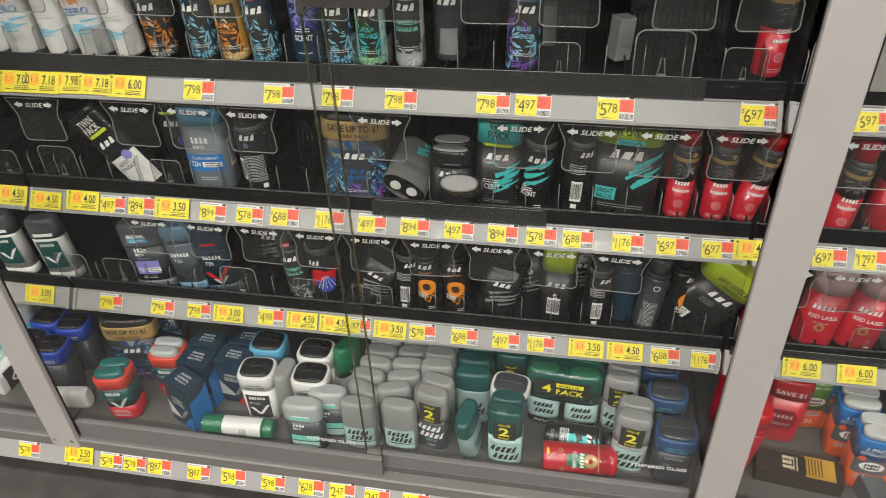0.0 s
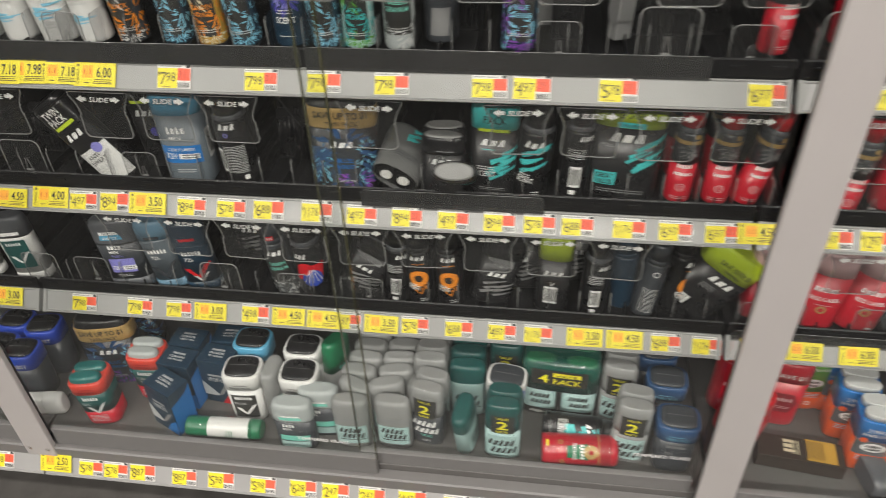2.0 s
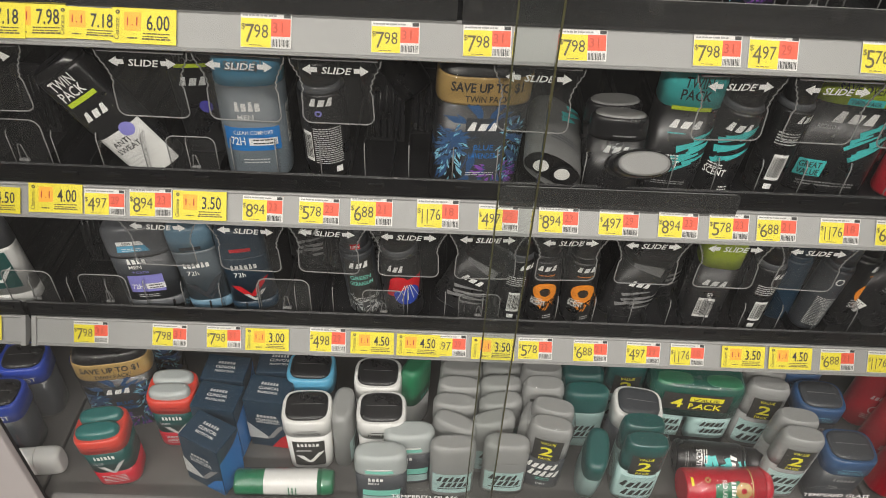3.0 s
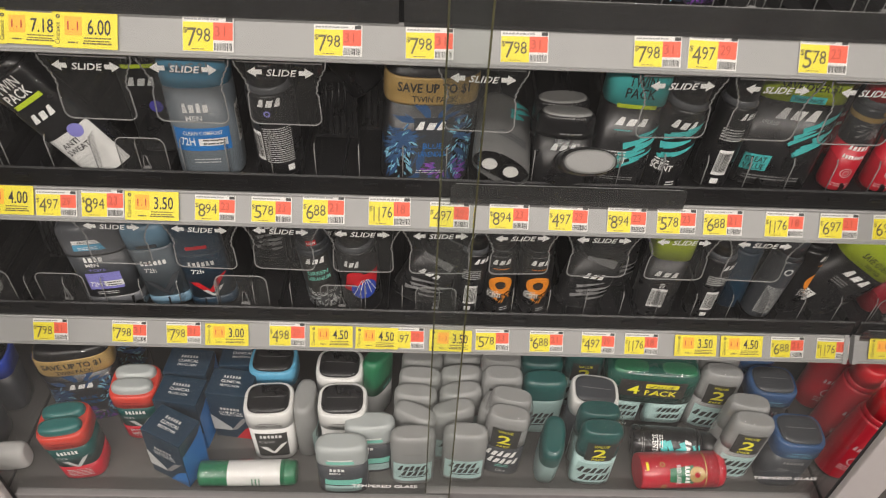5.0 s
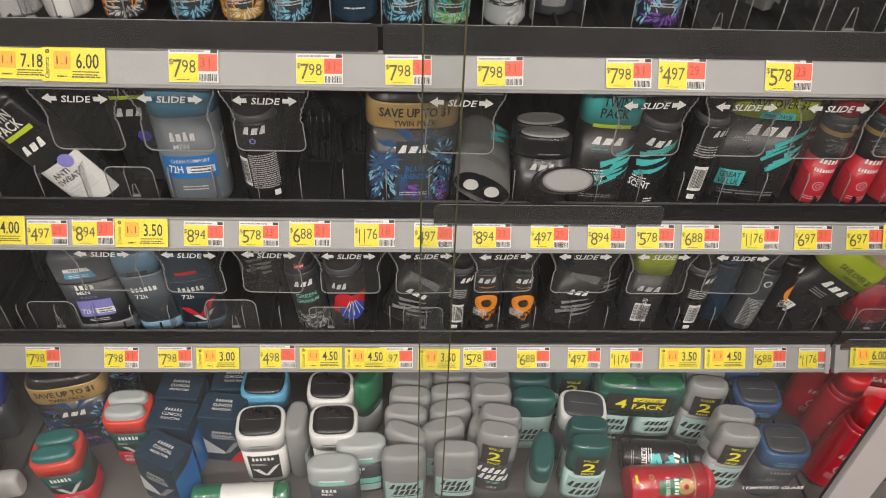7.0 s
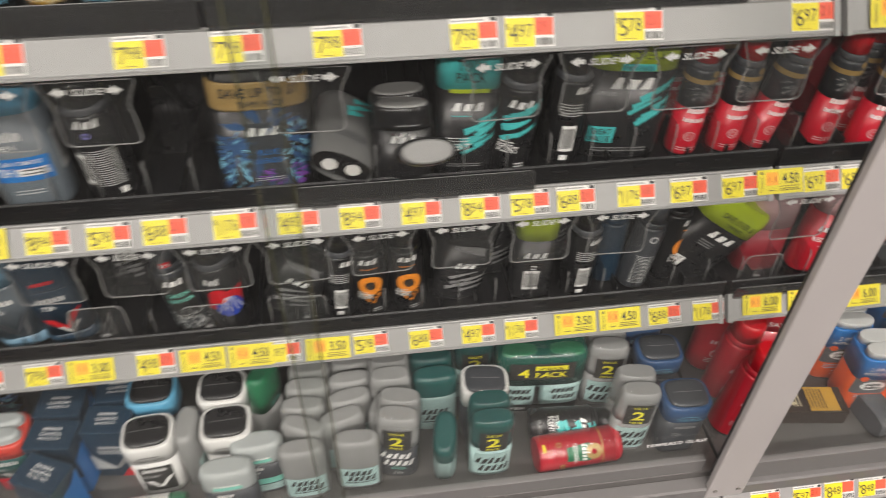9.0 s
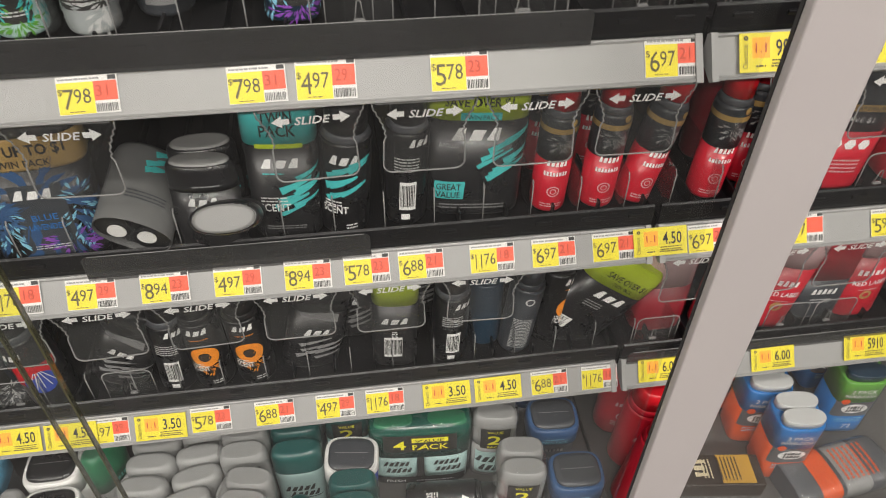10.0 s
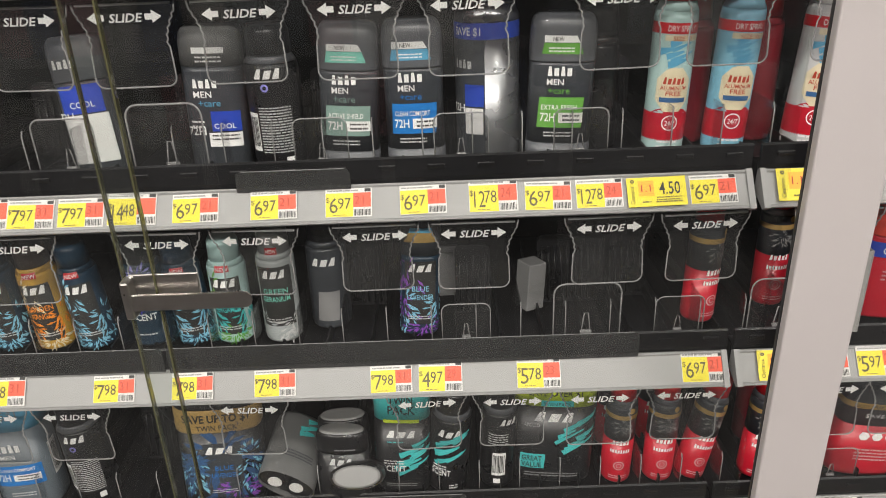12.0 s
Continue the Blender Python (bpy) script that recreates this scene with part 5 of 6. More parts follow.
def d_dove(colour, flash, band=None, words=("72H", "")):
    def deco(p, h):
        p.quad("cap_label", W, ((-0.020, 0.815 * h), (0.016, 0.815 * h), (0.012, 0.86 * h), (-0.020, 0.86 * h)), 6, 1)
        p.text(K, "NEW", -0.006, 0.825 * h, 0.0042, 0.0008, width=0.011)
        p.quad("cap_label", flash, ((-0.022, 0.74 * h), (0.020, 0.74 * h), (0.016, 0.812 * h), (-0.020, 0.812 * h)), 6, 1)
        p.lines(W, -0.002, 0.775 * h, 0.026, 2, 0.003)
        p.mark(W, -0.002, 0.595 * h, 0.026, 0.0095, 4, 0.0)
        p.text(W, "MEN", -0.007, 0.535 * h, 0.0062, bold=0.02)
        p.text(colour, "+care", -0.003, 0.475 * h, 0.0070, bold=0.0)
        p.rect("label", colour, -0.024, 0.022, 0.24 * h, 0.45 * h, 0.0004, slant=0.05)
        if words[1]:
            p.text(W, words[1], -0.002, 0.365 * h, 0.0052, 0.0009, width=0.036)
        p.text(W, words[0], -0.013, 0.285 * h, 0.0088, 0.0009, bold=0.02, width=0.015)
        p.rect("claim_panel", W, -0.002, 0.023, 0.275 * h, 0.345 * h, 0.0008)
        p.lines(K, 0.011, 0.318 * h, 0.018, 2, 0.0045, 0.0012)
        p.lines(M["ltgrey"], -0.002, 0.20 * h, 0.028, 2, 0.0035)
    return deco


put(stick("dark slate deodorant stick with a violet label", 0.082, 0.040, 0.145, M["slate"], M["slate2"], d_dove(M["lilac"], M["sky"]), base=M["slate2"], split=0.66), (-0.505, 0.058, C, 0, -4, 6))


def d_degree(main, accent):
    def deco(p, h):
        p.rect("cap_label", accent, -0.014, 0.014, 0.76 * h, 0.80 * h)
        p.mark(W, 0, 0.55 * h, 0.036, 0.009, 6, 0)
        p.text(W, "72h", -0.008, 0.46 * h, 0.0080)
        p.check(accent, 0, 0.20 * h, 0.034)
        p.check(main, 0.004, 0.15 * h, 0.020, 0.0009)
    return deco


put(stick("light blue deodorant stick with a grey chevron", 0.062, 0.036, 0.145, M["smokeblue"], M["dusk"], d_degree(M["slate"], M["slate"]), base=M["dusk"], split=0.74), (-0.428, 0.060, C, 0, -6, 6))
put(stick("navy deodorant stick with a red chevron", 0.064, 0.036, 0.145, M["navy"], M["navy"], d_degree(M["ltgrey"], M["redcap"]), base=M["navy"]), (-0.368, 0.060, C, 0, -4, 8))


def d_geranium(p, h):
    p.rect("sticker", M["redcap"], -0.008, 0.008, 0.80 * h, 0.86 * h)
    p.text(W, "NEW", 0, 0.815 * h, 0.0045, 0.0010)
    p.rect("label", K, -0.021, 0.021, 0.16 * h, 0.70 * h, 0.0004)
    p.mark(W, 0, 0.60 * h, 0.028, 0.010, 3, 0.3)
    p.text(M["mint"], "GREEN", 0, 0.46 * h, 0.0068, 0.0009)
    p.text(M["mint"], "GERANIUM", 0, 0.39 * h, 0.0068, 0.0009, width=0.032)
    p.lines(M["ltgrey"], 0, 0.22 * h, 0.032, 2, 0.003, 0.0009)
    p.petals(M["ltgrey"], 0.016, 0.03 * h, 0.030, 0.030, 8, 3)
    p.petals(M["frost"], -0.018, 0.05 * h, 0.026, 0.028, 8, 4)


put(can("dark green and black body spray can with a red sticker", 0.0235, 0.150, M["slate"], M["slate"], d_geranium), (-0.212, 0.066, C, 0, -6, 8))


def d_spider(p, h):
    p.mark(W, -0.010, 0.60 * h, 0.022, 0.011, 3, 0.3)
    p.rect("red_panel", M["redcap"], -0.026, 0.022, 0.30 * h, 0.50 * h, slant=0.3)
    p.disc("blue_panel", M["cobalt"], 0.004, 0.32 * h, 0.0001, 0.018, 0.0008)
    p.disc("red_panel", M["redcap"], -0.006, 0.46 * h, 0.0001, 0.013, 0.0009)
    for a in range(5):
        p.quad("web_line", W, ((-0.012 + 0.008 * a, 0.26 * h), (-0.011 + 0.008 * a, 0.26 * h), (0.002 + 0.002 * a, 0.44 * h), (0.001 + 0.002 * a, 0.44 * h)), 1, 4, 0.0012)


put(can("black body spray can with a red and blue graphic", 0.0275, 0.155, M["black"], M["black"], d_spider, neck=M["slate2"]), (-0.158, 0.062, C, 0, -4, 10))


def d_backtext(p, h):
    p.barcode(0.004, 0.14 * h, 0.017, 0.036)
    p.rect("recycling_mark", W, -0.002, 0.007, 0.055 * h, 0.105 * h)
    p.lines(M["ltgrey"], 0.002, 0.56 * h, 0.026, 5, 0.0036)
    p.mark(W, 0.014, 0.66 * h, 0.022, 0.009, 3, 0.3)


bc = can("black body spray can turned to its barcode side", 0.0225, 0.152, M["black"], M["black"], d_backtext, neck=M["slate2"], group="barcode cans")
put(bc, (-0.010, 0.062, C, 0, 3, -8), (0.328, 0.062, C, 0, 2, -6), (0.278, 0.068, SURF["b"], 0, 3, -10))


def d_orange_ring(p, h):
    p.mark(W, 0, 0.66 * h, 0.026, 0.009, 3, 0.3)
    p.lines(M["orangep"], 0, 0.60 * h, 0.022, 1, 0.004)
    p.disc("orange_swirl", M["orangep"], 0.0, 0.40 * h, 0.0075, 0.0170)
    p.disc("orange_swirl", M["brown"], 0.0, 0.40 * h, 0.0001, 0.0065, 0.0007)
    p.petals(M["orangep"], 0.002, 0.20 * h, 0.020, 0.030, 6, 5)
    p.text(W, "SCENT", -0.009, 0.24 * h, 0.0085, 0.0009, bold=0.02, width=0.021)
    p.lines(W, -0.010, 0.315 * h, 0.016, 2, 0.003, 0.0009)
    p.lines(M["ltgrey"], 0.006, 0.10 * h, 0.012, 2, 0.004)


put(can("black body spray can with an orange swirl", 0.0235, 0.152, M["black"], M["black"], d_orange_ring, group="orange swirl cans"), (0.035, 0.062, C, 0, -2, 2), (0.086, 0.062, C, 0, -2, 4))


def d_dark_pouch(p, h):
    p.quad("flash", M["dim"], ((-0.026, 0.68 * h), (0.020, 0.60 * h), (0.020, 0.70 * h), (-0.026, 0.80 * h)), 6, 1)
    p.mark(W, -0.002, 0.44 * h, 0.032, 0.010, 3, 0.3)
    p.strokes(M["dim"], 0.004, 0.12 * h, 0.050, 0.030, 8, 0.4, 6)


dk = pack("black deodorant pouch with a grey flash leaning on the shelf", 0.070, 0.040, 0.140, M["black"], M["black"], d_dark_pouch, group="dark pouches")
put(dk, (0.150, 0.075, C, 0, 14, 6), (-0.085, 0.080, C, 0, 24, -10), (0.205, 0.12, C, 0, 0, 0), (-0.30, 0.16, C), (-0.21, 0.15, C), (0.30, 0.15, C))


def d_lime(p, h):
    p.mark(W, 0, 0.52 * h, 0.034, 0.010, 3, 0.3)
    p.lines(M["brown"], 0, 0.44 * h, 0.026, 2, 0.005)
    p.barcode(-0.002, 0.13 * h, 0.022, 0.036)
    p.lines(W, 0.0, 0.42 * h, 0.008, 4, 0.003)


put(pack("black body spray pack with a lime cap and barcode", 0.056, 0.044, 0.155, M["black"], M["lime"], d_lime, split=0.72), (0.259, 0.066, C, 0, 2, -4))


def d_fine(p, h):
    p.lines(M["ltgrey"], 0.0, 0.42 * h, 0.026, 19, 0.0028, seed=12)
    p.disc("emblem", M["ltgrey"], 0.002, 0.64 * h, 0.004, 0.006)


put(can("dark can with fine grey back print leaning on the shelf", 0.0215, 0.150, M["slate"], M["slate"], d_fine), (0.415, 0.066, C, 0, 6, -4))
put(can("plain navy can on the shelf", 0.0225, 0.145, M["navy"], M["navy"], None), (0.378, 0.085, C))
put(can("black can with an orange swirl turned sideways", 0.0225, 0.150, M["black"], M["black"], d_orange_ring), (0.462, 0.078, C, 0, 6, 40))


def d_big_lime(p, h):
    p.text(K, "SAVE OVER $1", 0.006, 0.80 * h, 0.0095, 0.0010, bold=0.015, width=0.060)
    p.text(K, "TWIN PACK", 0.006, 0.74 * h, 0.0060, 0.0010, width=0.030)
    p.mark(W, 0.006, 0.58 * h, 0.046, 0.013, 3, 0.3)
    p.lines(M["dim"], -0.006, 0.52 * h, 0.026, 3, 0.004)
    p.rect("value_flash", W, -0.042, -0.010, 0.16 * h, 0.28 * h, slant=0.1)
    p.text(K, "GREAT", -0.026, 0.225 * h, 0.0072, 0.0010, width=0.024)
    p.text(K, "VALUE", -0.026, 0.172 * h, 0.0072, 0.0010, width=0.024)


put(pack("black body spray twin pack with a lime savings band leaning over", 0.100, 0.052, 0.160, M["black"], M["lime"], d_big_lime, split=0.71), (0.475, 0.085, C, 0, 33, -8))


def d_redpack(p, h):
    p.mark(W, -0.004, 0.52 * h, 0.036, 0.010, 5, 0.1)
    p.text(W, "RED LABEL", 0.0, 0.40 * h, 0.0080, bold=0.02, width=0.046)
    p.disc("seal", M["gold"], 0.0, 0.28 * h, 0.004, 0.008)
    p.lines(M["pinkish"], 0, 0.34 * h, 0.026, 1, 0.004)


def d_redtop(p, h):
    p.mark(W, 0, 0.34 * h, 0.036, 0.010, 5, 0.1)
    p.lines(M["ltgrey"], 0, 0.26 * h, 0.030, 2, 0.005)


put(pack("red deodorant twin pack with a pale pink cap", 0.066, 0.045, 0.155, M["red"], M["pinkish"], d_redpack, split=0.72, n=2.4, group="red shelf packs"), (0.690, 0.066, C, 0, 4, -6), (0.756, 0.066, C, 0, 7, -8), (0.890, 0.07, C, 0, -4, 0))
put(pack("dark red pack lying back on the shelf", 0.080, 0.046, 0.140, M["slate"], M["red"], d_redtop, split=0.52), (0.826, 0.075, C, 0, 3, 0))
put(pack("pale pink and red pack standing behind a flap", 0.070, 0.045, 0.150, M["maroon"], M["pinkish"], None, split=0.55), (0.610, 0.080, C))

# ---------- shelf b ----------
B = SURF["b"]


def d_tube(p, h):
    p.rect("lower_label", M["whitep"], -0.031, 0.031, 0.02 * h, 0.42 * h, 0.0004, 12)
    p.text(W, "TWIN", -0.002, 0.84 * h, 0.0125, bold=0.015, width=0.030)
    p.text(W, "PACK", -0.002, 0.755 * h, 0.0125, bold=0.015, width=0.032)
    p.rect("lime_flash", M["lime"], -0.018, 0.020, 0.705 * h, 0.74 * h, 0.0007)
    p.mark(W, 0.0, 0.57 * h, 0.034, 0.011, 3, 0.3)
    p.disc("emblem", M["lilac"], 0.012, 0.40 * h, 0.0001, 0.009, 0.0008)
    p.text(K, "ANTI", -0.006, 0.32 * h, 0.0072, 0.0009, bold=0.02)
    p.text(K, "SWEAT", -0.004, 0.26 * h, 0.0072, 0.0009, bold=0.02)
    p.lines(M["ltgrey"], 0, 0.20 * h, 0.040, 3, 0.005)


tp = pack("black and white antiperspirant twin pack leaning on the shelf", 0.062, 0.040, 0.165, M["black"], M["black"], d_tube, split=0.93, group="leaning twin packs")
put(tp, (-0.450, 0.060, B, 0, -33, 6))
put(pack("black antiperspirant twin pack standing behind a flap", 0.062, 0.040, 0.165, M["black"], M["black"], lambda p, h: (p.text(M["dim"], "TWIN", 0, 0.84 * h, 0.0125, width=0.030), p.text(M["dim"], "PACK", 0, 0.755 * h, 0.0125, width=0.032), p.rect("lime_flash", M["lime"], -0.018, 0.020, 0.705 * h, 0.735 * h), p.mark(M["ltgrey"], 0, 0.57 * h, 0.034, 0.011, 3, 0.3), p.disc("emblem", M["violet"], 0.008, 0.40 * h, 0.0001, 0.008)), split=0.93, group="leaning twin packs"), (-0.398, 0.105, B, 0, -4, 0))


def d_dove_twin(p, h):
    p.text(M["dim"], "SAVE $1", 0, 0.88 * h, 0.0110, 0.0010, bold=0.02, width=0.040)
    p.mark(W, -0.002, 0.57 * h, 0.030, 0.012, 4, 0)
    p.text(W, "MEN", -0.006, 0.505 * h, 0.0065)
    p.rect("label", M["blue"], -0.034, 0.030, 0.25 * h, 0.44 * h, 0.0004)
    p.text(W, "CLEAN COMFORT", 0, 0.385 * h, 0.0052, 0.0009, width=0.044)
    p.text(W, "72H", -0.018, 0.30 * h, 0.0105, 0.0009, bold=0.02, width=0.016)
    p.rect("claim_panel", W, -0.006, 0.026, 0.295 * h, 0.355 * h, 0.0009)
    p.lines(K, 0.011, 0.335 * h, 0.024, 2, 0.0045, 0.0013)
    p.barcode(0.052, 0.26 * h, 0.018, 0.050)
    p.lines(M["ltgrey"], 0, 0.17 * h, 0.030, 2, 0.004)


put(pack("grey deodorant twin pack with a light blue top and label", 0.076, 0.058, 0.162, M["smokeblue"], M["sky"], d_dove_twin, split=0.76, n=3.0), (-0.332, 0.064, B, 0, 0, 6))


def d_textcan(p, h):
    p.lines(M["ltgrey"], 0.004, 0.46 * h, 0.034, 17, 0.0029, seed=21)
    p.barcode(-0.022, 0.16 * h, 0.013, 0.040)
    p.mark(W, 0.0, 0.66 * h, 0.028, 0.010, 3, 0.3)
    p.rect("recycling_mark", W, 0.010, 0.018, 0.06 * h, 0.115 * h)
    p.disc("emblem", M["lilac"], -0.004, 0.60 * h, 0.002, 0.004)


tc = can("black can with dense white back print", 0.0275, 0.150, M["black"], M["black"], d_textcan, neck=M["slate2"], group="back print cans")
put(tc, (-0.250, 0.068, B, 0, -2, 6), (0.050, 0.066, SURF["z"], 0, 0, 2))
put(can("black body spray can lying at the back of the shelf", 0.0245, 0.150, M["black"], M["black"], lambda p, h: (p.text(W, "SCENT", 0, 0.40 * h, 0.009, bold=0.02), p.lines(W, 0, 0.50 * h, 0.02, 2, 0.004))), (-0.150, 0.150, B + 0.062, -20, -30, 20), (-0.200, 0.20, B + 0.026, 0, 0, 0))

# a wrapped pair of cans lying with the ends forward, and three flat-topped oval sticks


def lying_pair():
    ob = root("twin_pack", "grey film-wrapped pair of cans lying with white-spotted ends forward", "twin pack")
    f = Form(0.074, 0.044, 0.100, 2.3, ((0, 0.99, 0.98), (0.02, 1, 1), (0.86, 1, 1), (0.95, 0.95, 0.93), (1, 0.84, 0.80)))
    wall = part("sleeve", f.skin(0.0, 0.100, bottom=False), M["basegrey"], ob, "grey printed film sleeve")
    g = Form(0.071, 0.041, 0.100, 2.3)
    part("end_plate", g.skin(0.007, 0.009), M["black"], ob)
    for u, v in ((-0.0140, 0.003), (0.0130, -0.002)):
        bm = bmesh.new()
        bmesh.ops.create_cone(bm, segments=32, radius1=0.0165, radius2=0.0150, depth=0.004, cap_ends=True)
        bmesh.ops.translate(bm, vec=(u * 1.35, 0, 0.0048), verts=bm.verts)
        part("can_rim", bm, M["lip"], ob)
        bm = bmesh.new()
        bmesh.ops.create_cone(bm, segments=32, radius1=0.0090, radius2=0.0085, depth=0.0014, cap_ends=True)
        bmesh.ops.translate(bm, vec=(u, v, 0.0016), verts=bm.verts)
        part("end_disc", bm, M["whitep"], ob, "white round end disc")
    p = Print(f)
    p.strokes(M["aqua"], 0.004, 0.60 * 0.100, 0.030, 0.030, 6, 0.5, 3)
    p.lines(M["slate"], 0.0, 0.035, 0.040, 3, 0.004)
    p.flush(wall)
    return ob


put(lying_pair(), (0.012, 0.016, B + 0.042, -78, 0, -6, 34))


def d_oval(p, h):
    p.mark(M["ltgrey"], 0, 0.60 * h, 0.030, 0.009, 3, 0.3)
    p.lines(M["dim"], 0.006, 0.80 * h, 0.026, 1, 0.0035)
    p.strokes(M["aqua"], 0.012, 0.36 * h, 0.030, 0.020, 5, 0.5, 2)


def oval_stick(label, h=0.104):
    ob = root("deodorant_stick", label, "deodorant", "oval sticks")
    f = Form(0.066, 0.032, h, 2.2, ((0, 0.94, 0.94), (0.03, 1, 1), (0.80, 1, 1), (0.94, 0.99, 0.98), (0.98, 0.95, 0.93), (1, 0.88, 0.84)))
    wall = part("body", f.skin(0, 0.74 * h), M["black"], ob)
    part("cap", f.skin(0.745 * h, h), M["black"], ob)
    t = Form(0.063, 0.0305, h, 2.2, ((0, 1, 1), (1.0, 0.90, 0.88), (1.016, 0.86, 0.82), (1.022, 0.78, 0.72)))
    part("cap_top", t.skin(0.990 * h, 1.022 * h), M["capgrey"], ob, "satin grey oval cap top")
    p = Print(f)
    d_oval(p, h)
    p.flush(wall)
    return ob


ov = oval_stick("black oval deodorant stick with a flat grey top")
put(ov, (0.083, 0.034, B, -6, 0, -4), (0.082, 0.074, B, 0, 0, 3), (0.103, 0.074, B + 0.014, 54, 0, 2))


def d_teal_twin(p, h):
    p.text(K, "TWIN", 0, 0.855 * h, 0.0125, 0.0010, bold=0.02, width=0.030)
    p.text(K, "PACK", 0, 0.765 * h, 0.0125, 0.0010, bold=0.02, width=0.033)
    p.rect("lime_flash", M["lime"], -0.022, 0.022, 0.685 * h, 0.715 * h, 0.0009)
    p.mark(W, 0, 0.545 * h, 0.038, 0.011, 3, 0.3)
    p.lines(M["aqua"], -0.008, 0.50 * h, 0.020, 1, 0.004)
    p.strokes(M["aqua"], 0.012, 0.20 * h, 0.042, 0.042, 9, 0.6, 4)
    p.text(W, "SCENT", -0.010, 0.225 * h, 0.0095, 0.0010, bold=0.02, width=0.030)
    p.lines(W, -0.010, 0.32 * h, 0.026, 2, 0.004, 0.0010)
    p.lines(M["dim"], 0, 0.10 * h, 0.040, 2, 0.003)


put(pack("black and teal body spray twin pack", 0.070, 0.046, 0.165, M["black"], M["aqua"], d_teal_twin, split=0.70), (0.156, 0.064, B, 0, 2, -2))


def d_teal_can(p, h):
    p.mark(W, 0, 0.60 * h, 0.030, 0.011, 3, 0.3)
    p.strokes(M["aqua"], 0.004, 0.28 * h, 0.044, 0.045, 10, 0.6, 8)
    p.text(W, "SCENT", -0.008, 0.20 * h, 0.0090, 0.0010, bold=0.02, width=0.026)
    p.lines(W, -0.010, 0.29 * h, 0.018, 2, 0.004, 0.0010)
    p.lines(W, 0.010, 0.09 * h, 0.012, 2, 0.004)


put(can("black body spray can with teal brush strokes", 0.0260, 0.150, M["black"], M["black"], d_teal_can, neck=M["slate2"]), (0.213, 0.064, B, 0, 5, -6))


def d_big_teal(p, h):
    p.text(K, "SAVE OVER $1", 0.0, 0.84 * h, 0.0100, 0.0010, bold=0.02, width=0.066)
    p.rect("teal_flash", M["aqua"], -0.018, 0.022, 0.745 * h, 0.80 * h, 0.0008)
    p.text(K, "TWIN PACK", 0.002, 0.752 * h, 0.0052, 0.0012, width=0.034)
    p.mark(W, 0.0, 0.60 * h, 0.052, 0.015, 3, 0.3)
    p.text(M["ltgrey"], "APOLLO", -0.028, 0.545 * h, 0.0055, width=0.020)
    p.strokes(M["aqua"], 0.026, 0.28 * h, 0.050, 0.045, 10, 0.7, 11)
    p.rect("value_flash", M["aqua"], -0.042, -0.010, 0.14 * h, 0.28 * h, slant=0.05)
    p.text(K, "GREAT", -0.026, 0.215 * h, 0.0080, 0.0010, bold=0.02, width=0.026)
    p.text(K, "VALUE", -0.026, 0.152 * h, 0.0080, 0.0010, bold=0.02, width=0.026)
    p.lines(M["dim"], 0, 0.09 * h, 0.070, 2, 0.004)


put(pack("black body spray twin pack with a lime band and teal strokes", 0.104, 0.050, 0.162, M["black"], M["lime"], d_big_teal, split=0.74), (0.350, 0.078, B, 0, 2, -4))


def d_redcan(p, h):
    p.rect("gold_band", M["gold"], -0.066, 0.066, 0.645 * h, 0.685 * h, 0.0005, 24)
    p.petals(M["grey"], 0.0, 0.51 * h, 0.026, 0.018, 9, 4, 0.0007)
    p.disc("gold_emblem", M["gold"], 0.010, 0.725 * h, 0.0001, 0.004, 0.0008)
    p.mark(W, 0.0, 0.395 * h, 0.022, 0.0070, 5, 0.1)
    p.mark(W, 0.0, 0.315 * h, 0.026, 0.0055, 8, 0)
    p.disc("seal", M["pinkish"], 0.0, 0.185 * h, 0.0055, 0.0068)
    p.disc("seal", M["pinkish"], 0.0, 0.185 * h, 0.0025, 0.0035)
    p.lines(M["pinkish"], 0, 0.075 * h, 0.024, 2, 0.0032)


rc = can("red and black spray can with gold band and red cap", 0.0195, 0.156, M["red"], M["redcap"], d_redcan, neck=M["slate2"], group="red spray cans", upper=(0.43, M["slate"]))
put(rc, (0.435, 0.066, B, 0, 2, -4), (0.490, 0.066, B, 0, 2, -2), (0.533, 0.068, B, 0, 11, 4), (0.616, 0.066, B, 0, 3, -6), (0.664, 0.090, B, 0, 0, 0),
    (0.664, 0.045, B, 0, 4, -8), (0.522, 0.075, SURF["a"], 0, 2, 26), (0.62, 0.11, SURF["a"], 0, 0, 0), (0.44, 0.14, B, 0, 0, 0), (0.50, 0.145, B, 0, 0, 0))


def d_redtwin(p, h):
    p.rect("gold_band", M["gold"], -0.08, 0.08, 0.66 * h, 0.71 * h, 0.0005, 20)
    p.text(K, "BODY SPRAY TWIN PACK", 0, 0.668 * h, 0.0050, 0.0010, width=0.062)
    p.text(M["ltgrey"], "SAVE $1", 0.0, 0.58 * h, 0.0060, 0.0010, width=0.034)
    for u in (-0.012, 0.004, 0.020):
        p.disc("badge", W, u, 0.40 * h, 0.0001, 0.0068, 0.0007, 6)
    p.lines(M["pinkish"], 0.004, 0.26 * h, 0.044, 4, 0.005)


put(pack("red and black twin pack with a gold band", 0.088, 0.050, 0.158, M["red"], M["slate"], d_redtwin, split=0.50), (0.752, 0.070, B, 0, 4, -4), (0.87, 0.072, B, 0, 0, 0))

# ---------- shelf a ----------
A = SURF["a"]


